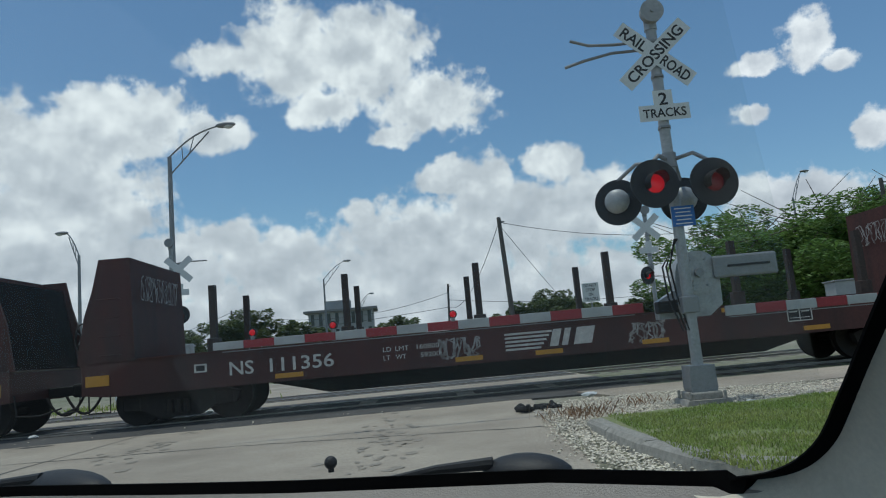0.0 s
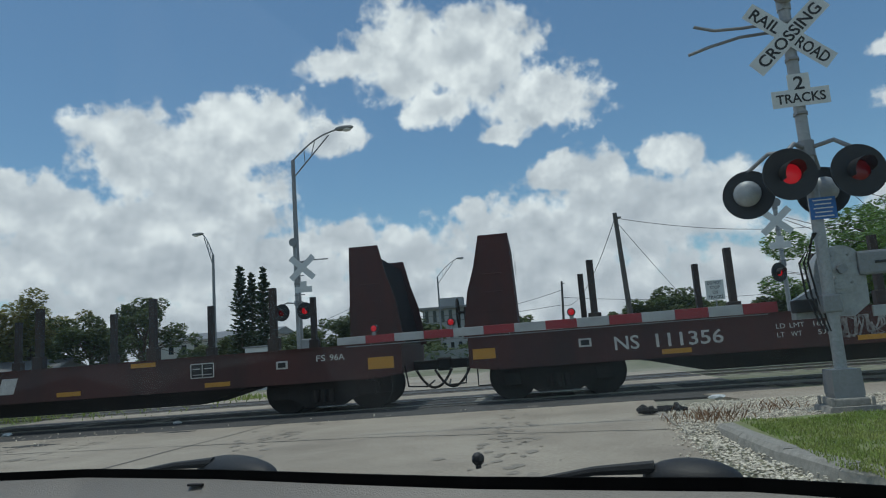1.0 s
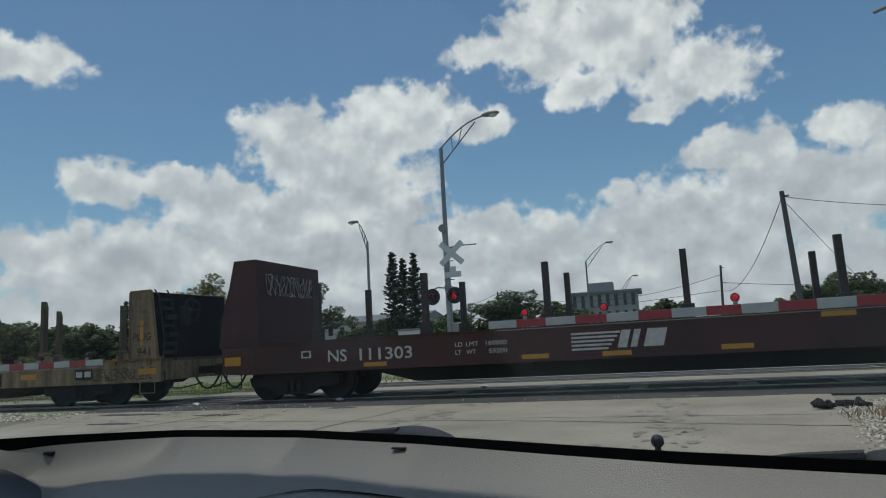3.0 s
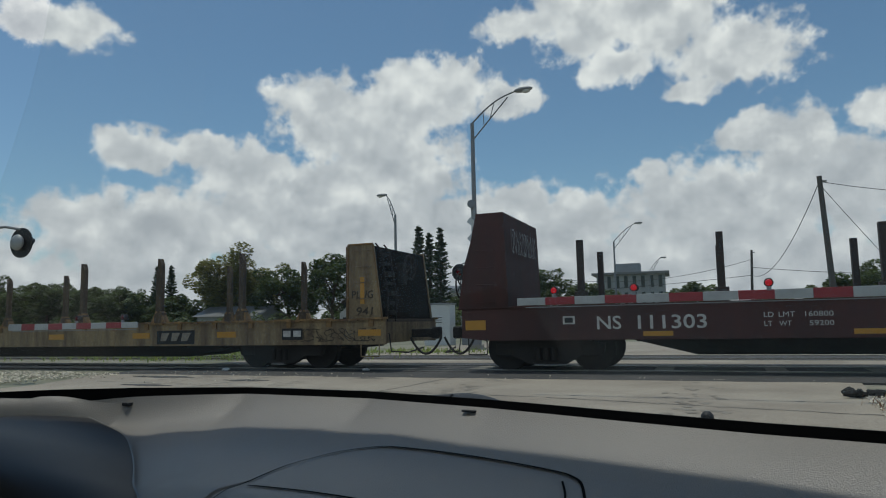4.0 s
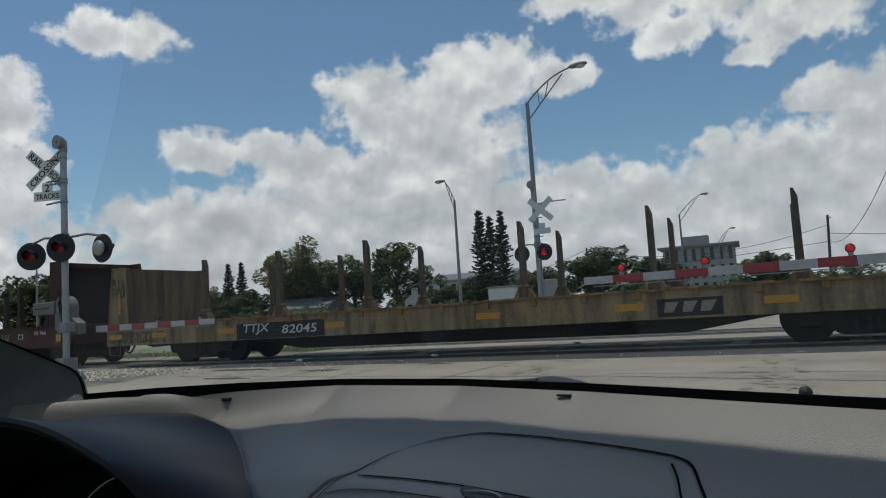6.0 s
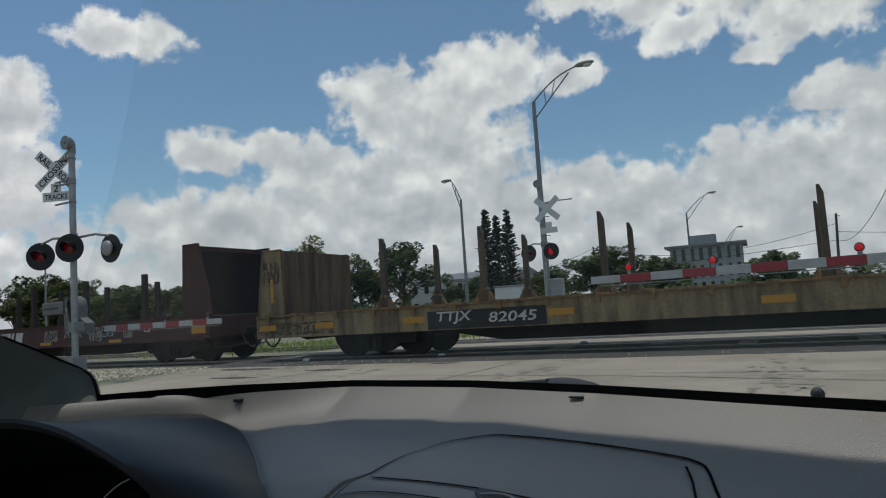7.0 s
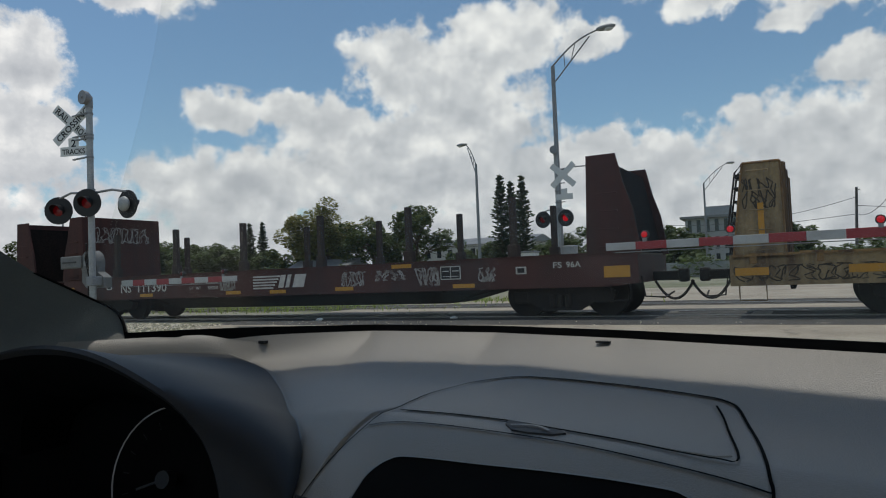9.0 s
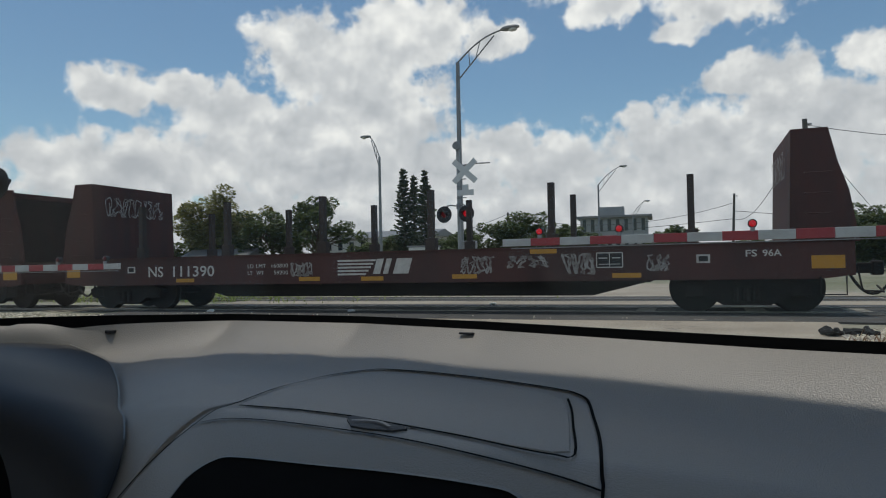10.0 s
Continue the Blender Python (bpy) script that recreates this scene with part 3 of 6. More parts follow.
def scribble(car, s, z, w, h, seed, material, y=-0.012, name="graffiti", face=None, n=4, wide=1.0):
    """Spray strokes: flat ribbons of loops."""
    rnd = random.Random(seed)
    bm = bmesh.new()
    for k in range(n):
        x0 = s + w * (k + 0.2) / n
        pts = []
        ph = rnd.uniform(0, 6)
        for i in range(20):
            f = i / 19
            pts.append((x0 + w / n * (0.5 * f + 0.45 * math.sin(6.3 * f * rnd.choice((1, 1.5)) + ph)), z + h * (0.5 + 0.5 * math.sin(9 * f + ph * 2 + k))))
        wd = rnd.uniform(0.014, 0.024) * wide
        prev = None
        for i, (a, b) in enumerate(pts):
            c, d = pts[min(i + 1, 19)]
            e, g = pts[max(i - 1, 0)]
            t = Vector((c - e, d - g))
            t = t.normalized() if t.length > 1e-6 else Vector((1, 0))
            o = Vector((-t.y, t.x)) * wd
            def at(u, v):
                return (u, y, v) if face is None else (face, u, v)
            cur = (bm.verts.new(at(a + o.x, b + o.y)), bm.verts.new(at(a - o.x, b - o.y)))
            if prev:
                bm.faces.new((prev[0], prev[1], cur[1], cur[0]))
            prev = cur
    return part(name, bm, material, car, "faded spray-paint scrawl")


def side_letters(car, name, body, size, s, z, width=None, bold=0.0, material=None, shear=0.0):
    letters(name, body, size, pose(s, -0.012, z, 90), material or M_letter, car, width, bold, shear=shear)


def bulkhead_red(car, s_end, way, seed):
    """A steel end wall: load plate, tapered side plates, ribs behind. way: towards the load."""
    def X(d):
        return s_end + way * d
    for y0 in (0.0, 2.84):
        bm = bmesh.new()
        prism(bm, [(X(-0.08), 1.3), (X(1.02), 1.3), (X(0.95), 3.32), (X(0.36), 3.32), (X(0.22), 2.7), (X(0.06), 2.2)], y0, y0 + 0.06, "y")
        part("side_plate", bm, M_redrust, car, "rusted red tapered side plate")
    bm = bmesh.new()
    prism(bm, [(X(0.96), 1.3), (X(1.02), 1.3), (X(0.95), 3.32), (X(0.89), 3.32)], 0.06, 2.84, "y")
    part("load_plate", bm, M_redrust, car, "rusted red bulkhead plate")
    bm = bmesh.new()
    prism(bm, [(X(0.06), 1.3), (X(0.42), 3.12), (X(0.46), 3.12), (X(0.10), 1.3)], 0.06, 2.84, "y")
    part("outer_skin", bm, M_nearblack, car, "near-black outer skin")
    bm = bmesh.new()
    for z in (1.5, 1.95, 2.4, 2.85, 3.06):
        d0 = 0.12 + (z - 1.3) * 0.2
        box(bm, (X((d0 + 0.9) / 2), 1.45, z), (0.9 - d0, 2.76, 0.07))
    for y in (0.75, 1.45, 2.15):
        prism(bm, [(X(0.12), 1.3), (X(0.9), 1.3), (X(0.88), 3.1), (X(0.5), 3.1)], y - 0.03, y + 0.03, "y")
    part("rib", bm, M_redrust, car)
    for k in range(4):
        bm = bmesh.new()
        z = 1.45 + 0.36 * k
        tube(bm, [(X(0.35), -0.002, z), (X(0.35), -0.06, z), (X(0.75), -0.06, z), (X(0.75), -0.002, z)], 0.011, 6)
        part("grab_iron", bm, M_redrust, car)
    scribble(car, 0.35, 2.5, 2.1, 0.5, seed, M_graffiti, name="graffiti", face=X(1.03), n=10, wide=0.75)


def stake(car, s, y, z0, z1, material, lean=0.0, foot=False):
    bm = bmesh.new()
    w = 0.062
    prism(bm, [(s - w, z0), (s + w, z0), (s + w * 0.95 + lean, z1 - 0.16), (s + lean, z1), (s - w * 0.8 + lean, z1)] if foot else [(s - w, z0), (s + w, z0), (s + w + lean, z1), (s - w + lean, z1)], y - 0.07, y + 0.07, "y")
    box(bm, (s, y, z0 + 0.16), (0.24, 0.18, 0.3), bevel=0.015)
    st = part("stake", bm, material, car)
    if foot:
        bm = bmesh.new()
        for d in (-1, 1):
            prism(bm, [(s + d * 0.03, z0), (s + d * 0.27, z0), (s + d * 0.2, z0 + 0.12), (s + d * 0.07, z0 + 0.36), (s + d * 0.03, z0 + 0.36)], y - 0.085, y + 0.085, "y")
        part("stake_foot", bm, M_yelrust, st, "rusty yellow foot of a stake")


def brake_wheel(car, x, y, z):
    d = 0.3 if x < 0 else -0.3
    bm = bmesh.new()
    for k in range(24):
        a, b = 2 * math.pi * k / 24, 2 * math.pi * (k + 1) / 24
        cyl(bm, (x, y + 0.28 * math.cos(a), z + 0.28 * math.sin(a)), (x, y + 0.28 * math.cos(b), z + 0.28 * math.sin(b)), 0.018, n=6)
    for k in range(5):
        a = 2 * math.pi * k / 5
        cyl(bm, (x, y, z), (x, y + 0.28 * math.cos(a), z + 0.28 * math.sin(a)), 0.014, n=6)
    cyl(bm, (x, y, z), (x + d * 1.3, y, z), 0.03, n=8)
    box(bm, (x + d * 0.7, y, z - 0.15), (0.16, 0.24, 0.5), bevel=0.02)
    part("brake_wheel", bm, M_dark, car, "round spoked hand brake wheel")


def red_flat(tag, number, seed, tags=()):
    car = thing("bulkhead_flatcar", TR @ pose(CAR_START[tag], 0, 0), "empty rust-red bulkhead flat wagon with steel stakes, lettered " + number, "freight wagon", "wagons of the train")
    Ln = 18.25
    for y0 in (0.0, 2.84):
        bm = bmesh.new()
        prism(bm, [(0, 1.34), (0, 0.72), (0.5, 0.66), (Ln - 0.5, 0.66), (Ln, 0.72), (Ln, 1.34)], y0, y0 + 0.06, "y")
        part("side_sill", bm, M_red, car, "dull oxide-red side sill")
    bm = bmesh.new()
    prism(bm, [(0.1, 0.95), (0.1, 0.72), (3.3, 0.66), (4.6, 0.34), (Ln - 4.6, 0.34), (Ln - 3.3, 0.66), (Ln - 0.1, 0.72), (Ln - 0.1, 0.95)], 0.75, 2.15, "y")
    for s in [1.0 + 1.25 * i for i in range(14)]:
        prism(bm, [(0.08, 1.2), (0.08, 0.9), (0.8, 0.6), (2.1, 0.6), (2.82, 0.9), (2.82, 1.2)], s - 0.04, s + 0.04, "x")
    part("centre_sill", bm, M_dark, car, "black fish-belly centre sill")
    bm = bmesh.new()
    box(bm, (Ln / 2, 1.45, 1.27), (Ln - 0.1, 2.76, 0.1))
    part("deck", bm, M_deck, car, "worn timber deck")
    bm = bmesh.new()
    for y in (-0.02, 2.9):
        box(bm, (Ln / 2, y + 0.01, 1.335), (Ln - 0.02, 0.08, 0.03))
    part("sill_flange", bm, M_redrust, car)
    for e, w in ((0.0, 1), (Ln, -1)):
        bulkhead_red(car, e, w, seed + int(e))
        coupler(car, e, -w)
        bm = bmesh.new()
        box(bm, (e + w * 0.03, 1.45, 1.0), (0.06, 2.76, 0.56))
        part("end_sill", bm, M_red, car)
        bm = bmesh.new()
        tube(bm, [(e + w * 0.15, -0.03, 0.7), (e + w * 0.15, -0.03, 0.38), (e + w * 0.55, -0.03, 0.38), (e + w * 0.55, -0.03, 0.7)], 0.016, 6)
        part("sill_step", bm, M_dark, car)
    for s in (2.5, 5.1, 7.72, 10.36, 12.96, 15.6):
        for y in (0.12, 2.78):
            stake(car, s, y, 1.3, 2.64, M_darkstake)
    for s in (1.7, Ln - 1.72):
        truck(car, s, 0)
    brake_wheel(car, -0.2, 0.5, 1.85)
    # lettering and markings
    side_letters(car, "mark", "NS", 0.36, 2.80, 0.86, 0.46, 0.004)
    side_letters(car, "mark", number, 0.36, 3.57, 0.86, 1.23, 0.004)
    side_letters(car, "mark", "FS", 0.17, 16.51, 1.07, 0.19, 0.002)
    side_letters(car, "mark", "96A", 0.17, 16.79, 1.07, 0.31, 0.002)
    for body, s0, z0, wide in (("LD", 5.76, 1.04, 0.16), ("LMT", 6.0, 1.04, 0.26), ("160800", 6.42, 1.04, 0.44), ("LT", 5.76, 0.88, 0.13), ("WT", 6.0, 0.88, 0.2), ("59200", 6.48, 0.88, 0.38)):
        side_letters(car, "mark", body, 0.13, s0, z0, wide)
    bm = bmesh.new()
    for k in range(5):
        z = 1.16 - 0.075 * k
        box(bm, (8.62 - 0.03 * k, -0.006, z), (0.94 - 0.06 * k, 0.008, 0.04))
    for s0, w in ((9.02, 0.17), (9.26, 0.12), (9.50, 0.36)):
        prism(bm, [(s0, 0.86), (s0 + w, 0.86), (s0 + w + 0.1, 1.19), (s0 + 0.1, 1.19)], -0.012, -0.002, "y")
    part("emblem", bm, M_letter, car, "white striped railway emblem")
    placard(car, "reflector", 0.08, 0.52, 0.88, 1.08, M_orange)
    placard(car, "reflector", Ln - 0.68, Ln - 0.16, 0.84, 1.07, M_orange)
    for s, z in ((3.93, 0.77), (7.42, 0.77), (9.0, 0.76), (11.13, 0.78), (12.8, 1.26), (14.41, 0.76)):
        placard(car, "reflector", s - 0.27, s + 0.27, z - 0.045, z + 0.045, M_orange)
    placard(car, "stencil_panel", 13.85, 14.34, 0.92, 1.2, M_plate)
    bm = bmesh.new()
    for a in ((14.095, 1.2, 0.49, 0.02), (14.095, 0.92, 0.49, 0.02), (13.85, 1.06, 0.02, 0.28), (14.34, 1.06, 0.02, 0.28), (14.095, 1.06, 0.015, 0.28), (13.97, 1.1, 0.16, 0.02), (14.22, 1.1, 0.16, 0.02), (14.095, 0.98, 0.40, 0.015)):
        box(bm, (a[0], -0.018, a[1]), (a[2], 0.006, a[3]))
    part("stencil_frame", bm, M_letter, car)
    for s in (2.25, 15.79):
        placard(car, "defect_card_holder", s - 0.12, s + 0.12, 0.97, 1.13, M_letter)
        placard(car, "card", s - 0.08, s + 0.08, 1.0, 1.1, M_plate).location.y = -0.006
    for k, (s, z, w, h, n) in enumerate(tags):
        scribble(car, s, z, w, h, seed * 7 + k, M_graffiti, n=n)
    return car


def yellow_flat(tag):
    car = thing("stake_flatcar", TR @ pose(CAR_START[tag], 0, 0), "empty faded yellow bulkhead flat wagon with rusty stakes and graffiti", "freight wagon", "wagons of the train")
    Ln = 22.15
    for y0 in (0.0, 2.84):
        bm = bmesh.new()
        prism(bm, [(0, 1.17), (0, 0.6), (Ln, 0.6), (Ln, 1.17)], y0, y0 + 0.06, "y")
        part("side_sill", bm, M_yellow, car, "faded, rust-streaked yellow side sill")
    for y in (-0.03, 2.93):
        bm = bmesh.new()
        for s in [0.05 + i * Ln / 60 for i in range(60)]:
            box(bm, (s + Ln / 120, y, 1.165 + random.uniform(-.014, .014)), (Ln / 60 + 0.002, 0.09, 0.045))
        part("deck_edge", bm, M_yelrust, car, "dented rusty deck edge")
    bm = bmesh.new()
    box(bm, (0, -0.025, 1.1), (0.12, 0.05, 0.2), bevel=0.01)
    pocket = mesh_of("stake_pocket", bm, M_yelrust)
    for s in [0.4 + 1.07 * i for i in range(21)]:
        again("stake_pocket", pocket, car, pose(s, 0, 0))
    brake_wheel(car, Ln + 0.2, 0.9, 2.35)
    bm = bmesh.new()
    prism(bm, [(0.1, 0.9), (0.1, 0.66), (4.6, 0.62), (6.6, 0.3), (Ln - 6.0, 0.3), (Ln - 4.0, 0.62), (Ln - 0.1, 0.66), (Ln - 0.1, 0.9)], 0.7, 2.2, "y")
    for s in [1.0 + 1.25 * i for i in range(17)]:
        prism(bm, [(0.08, 1.0), (0.08, 0.75), (0.8, 0.5), (2.1, 0.5), (2.82, 0.75), (2.82, 1.0)], s - 0.04, s + 0.04, "x")
    part("centre_sill", bm, M_dark, car, "black fish-belly centre sill")
    bm = bmesh.new()
    box(bm, (Ln / 2, 1.45, 1.11), (Ln - 0.1, 2.76, 0.1))
    part("deck", bm, M_deck, car, "worn timber deck")
    for e, w in ((0.0, 1), (Ln, -1)):
        def X(d):
            return e + w * d
        for y0 in (0.0, 2.84):
            bm = bmesh.new()
            prism(bm, [(X(0.08), 1.08), (X(0.95), 1.08), (X(0.92), 2.84), (X(0.3), 2.84)], y0, y0 + 0.06, "y")
            part("side_plate", bm, M_yellow, car, "rust-streaked yellow side plate")
        bm = bmesh.new()
        box(bm, (X(0.95), 1.45, 1.95), (0.07, 2.9, 1.72))
        for y in (0.08, 1.25, 2.82):
            box(bm, (X(0.995), y, 1.95), (0.03, 0.09, 1.7))
        part("load_plate", bm, M_rustplate, car, "rust-brown bulkhead plate")
        bm = bmesh.new()
        for z in (1.2, 1.6, 2.0, 2.4, 2.78):
            box(bm, (X(0.63 + (z - 1.1) * 0.06), 1.45, z), (0.58 - (z - 1.1) * 0.12, 2.76, 0.07))
        for y in (0.7, 1.45, 2.2):
            box(bm, (X(0.64), y, 1.95), (0.54, 0.06, 1.68))
        part("rib", bm, M_yelrust, car)
        for k in range(5):
            bm = bmesh.new()
            z = 1.25 + 0.36 * k
            tube(bm, [(X(0.36), -0.002, z), (X(0.36), -0.06, z), (X(0.72), -0.06, z), (X(0.72), -0.002, z)], 0.012, 6)
            part("grab_iron", bm, M_yellow, car)
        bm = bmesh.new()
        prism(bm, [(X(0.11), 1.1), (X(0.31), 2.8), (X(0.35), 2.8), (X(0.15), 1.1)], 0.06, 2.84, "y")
        part("outer_skin", bm, M_nearblack, car, "near-black outer skin")
        bm = bmesh.new()
        box(bm, (X(0.03), 1.45, 0.86), (0.06, 2.76, 0.46))
        part("end_sill", bm, M_yellow, car)
        coupler(car, e, -w)
        placard(car, "reflector", *sorted((X(0.52), X(0.62))), 1.5, 2.1, M_orange)
        if e == 0.0:
            scribble(car, min(X(0.25), X(0.85)), 2.0, 0.6, 0.55, 31 + int(e), M_spraydark, n=4, wide=0.6)
        # flange round the side plate, and gear on the outer face
        for pts in (((0.30, 2.84), (0.92, 2.84)), ((0.92, 2.84), (0.95, 1.12)), ((0.08, 1.12), (0.30, 2.84))):
            bm = bmesh.new()
            (d0, z0), (d1, z1) = pts
            tube(bm, [(X(d0), -0.012, z0), (X(d1), -0.012, z1)], 0.022, 5)
            part("plate_flange", bm, M_yelrust, car)
        for k in range(7):
            bm = bmesh.new()
            z = 1.3 + 0.22 * k
            box(bm, (X(0.04 + 0.12 * (z - 1.1)), 0.25 + 0.33 * random.random(), z), (0.09 + 0.06 * random.random(), 0.34, 0.05 + 0.07 * random.random()), bevel=0.01)
            part("end_bracket", bm, M_dark, car)
        for y in (0.12, 0.55):
            bm = bmesh.new()
            tube(bm, [(X(0.02), y, 1.1), (X(0.0), y, 1.7), (X(0.16), y, 2.7), (X(0.3), y, 2.86)], 0.02, 6)
            part("end_ladder_rail", bm, M_dark, car)
        scribble(car, min(X(0.1), X(2.6)), 0.68, 2.4, 0.28, 41 + int(e), M_spraydark, n=9, wide=0.55)
        bm = bmesh.new()
        tube(bm, [(X(0.15), -0.03, 0.62), (X(0.15), -0.03, 0.34), (X(0.6), -0.03, 0.34), (X(0.6), -0.03, 0.62)], 0.016, 6)
        part("sill_step", bm, M_yellow, car)
    side_letters(car, "graffiti", "PLUG", 0.24, Ln - 0.84, 1.62, 0.55, 0.003, M_spraydark, 0.1)
    side_letters(car, "graffiti", "941", 0.26, Ln - 0.72, 1.24, 0.42, 0.003, M_spraydark, 0.1)
    for s in (3.9, 6.46, 9.12, 13.03, 15.7, 18.24):
        for y in (0.1, 2.8):
            stake(car, s, y, 1.12, 2.82, M_stake, foot=True)
    for s in (3.4, Ln - 2.98):
        truck(car, s, 1)
    # black number panel and white marks
    placard(car, "number_panel", 5.06, 7.86, 0.62, 1.02, M_plate)
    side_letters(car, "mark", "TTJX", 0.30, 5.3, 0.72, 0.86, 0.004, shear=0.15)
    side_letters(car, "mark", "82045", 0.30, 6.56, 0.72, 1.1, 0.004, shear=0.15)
    for ob in [o for o in car.children if o.name.startswith("mark")]:
        ob.location.y = -0.018
    placard(car, "emblem_panel", 15.72, 16.9, 0.64, 0.98, M_plate)
    bm = bmesh.new()
    for s0, w in ((15.84, 0.28), (16.18, 0.28), (16.5, 0.3)):
        prism(bm, [(s0, 0.72), (s0 + w * 0.6, 0.72), (s0 + w, 0.92), (s0 + 0.04, 0.92)], -0.023, -0.017, "y")
    part("emblem", bm, M_tan, car, "faded tan block emblem on black")
    for s in (0.37, 2.17, 4.7, 8.17, 12.2, 15.19, 17.87, 21.75):
        placard(car, "reflector", s - 0.28, s + 0.28, 0.79, 0.93, M_orange)
    placard(car, "stencil_panel", 19.46, 20.02, 0.72, 0.98, M_plate)
    bm = bmesh.new()
    for x in (19.6, 19.88):
        box(bm, (x, -0.018, 0.86), (0.2, 0.006, 0.14))
    part("stencil", bm, M_letter, car)
    return car


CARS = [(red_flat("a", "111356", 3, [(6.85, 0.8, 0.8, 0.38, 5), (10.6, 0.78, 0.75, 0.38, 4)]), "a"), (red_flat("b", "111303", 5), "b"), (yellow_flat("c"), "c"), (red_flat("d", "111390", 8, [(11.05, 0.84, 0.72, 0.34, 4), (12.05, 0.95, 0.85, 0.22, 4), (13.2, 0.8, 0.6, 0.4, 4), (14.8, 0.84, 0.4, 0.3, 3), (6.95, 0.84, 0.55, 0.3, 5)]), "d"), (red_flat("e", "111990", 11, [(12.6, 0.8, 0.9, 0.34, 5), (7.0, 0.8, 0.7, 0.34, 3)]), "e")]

# ---- crossing signals ----


def flasher(parent, m, lit):
    """A flashing light: black disc, hood, lens, grey cup behind. Faces -y of m."""
    f = new("flasher")
    f.parent = parent
    f.matrix_basis = m
    bm = bmesh.new()
    cyl(bm, (0, -0.012, 0), (0, 0.012, 0), 0.32, n=36)
    part("disc", bm, M_hub, f, "black round background disc", True)
    bm = bmesh.new()
    n = 20
    rows = []
    for y, r in ((-0.01, 0.14), (-0.27, 0.125)):
        for rr in (r, r - 0.008):
            rows.append([bm.verts.new((rr * math.cos(a), y if y > -0.1 else y + 0.16 * (1 - math.sin(a)) / 2 + (0.10 if a < 0 else 0), rr * math.sin(a))) for a in [radians(-35 + 250 * k / n) for k in range(n + 1)]])
    for a, b in ((0, 2), (1, 3), (2, 3)):
        for k in range(n):
            bm.faces.new((rows[a][k], rows[a][k + 1], rows[b][k + 1], rows[b][k]))
    part("hood", bm, M_hub, f, "black visor hood")
    bm = bmesh.new()
    bmesh.ops.create_uvsphere(bm, u_segments=24, v_segments=12, radius=1)
    bmesh.ops.transform(bm, matrix=pose(0, -0.012, 0) @ Matrix.Diagonal((0.125, 0.03, 0.125, 1)), verts=bm.verts)
    part("lens", bm, M_lenshalf if lit == "half" else M_lenslit if lit else M_lensdim, f, "round red signal lens", True)
    bm = bmesh.new()
    bmesh.ops.create_uvsphere(bm, u_segments=20, v_segments=12, radius=1)
    bmesh.ops.transform(bm, matrix=pose(0, 0.10, 0) @ Matrix.Diagonal((0.17, 0.09, 0.17, 1)), verts=bm.verts)
    part("lamp_housing", bm, M_alum, f, "grey domed lamp housing", True)
    return f


def crossbuck(parent, m, words=True):
    sign = new("crossbuck")
    sign.parent = parent
    sign.matrix_basis = m
    for k, ang in enumerate((42, -42)):
        bm = bmesh.new()
        box(bm, (0, 0.006 * k, 0), (1.22, 0.004, 0.23))
        b = part("blade", bm, M_white, sign, "white crossbuck blade")
        b.matrix_basis = pose(0, 0, 0, 0, -ang, 0)
        if words:
            for word, mid, wide in ([("CROSSING", 0.0, 1.04)] if k == 0 else [("RAIL", -0.345, 0.40), ("ROAD", 0.34, 0.44)]):
                letters("words", word, 0.21, pose(0, -0.004 + 0.006 * k, 0, 0, -ang, 0) @ pose(mid, 0, 0, 90), M_black, sign, wide, 0.004, centre=True)
    return sign


def tracks_sign(parent, m, words=True):
    sign = new("track_count_sign")
    sign.parent = parent
    sign.matrix_basis = m
    bm = bmesh.new()
    prism(bm, [(-0.34, -0.12), (0.34, -0.12), (0.34, 0.1), (0.13, 0.1), (0.13, 0.3), (-0.13, 0.3), (-0.13, 0.1), (-0.34, 0.1)], -0.003, 0.003, "y")
    part("plate", bm, M_white, sign, "white inverted-T plate")
    if words:
        letters("words", "TRACKS", 0.17, pose(0, -0.006, -0.015, 90), M_black, sign, 0.58, 0.003, centre=True)
        letters("words", "2", 0.24, pose(0, -0.006, 0.18, 90), M_black, sign, 0.12, 0.004, centre=True)


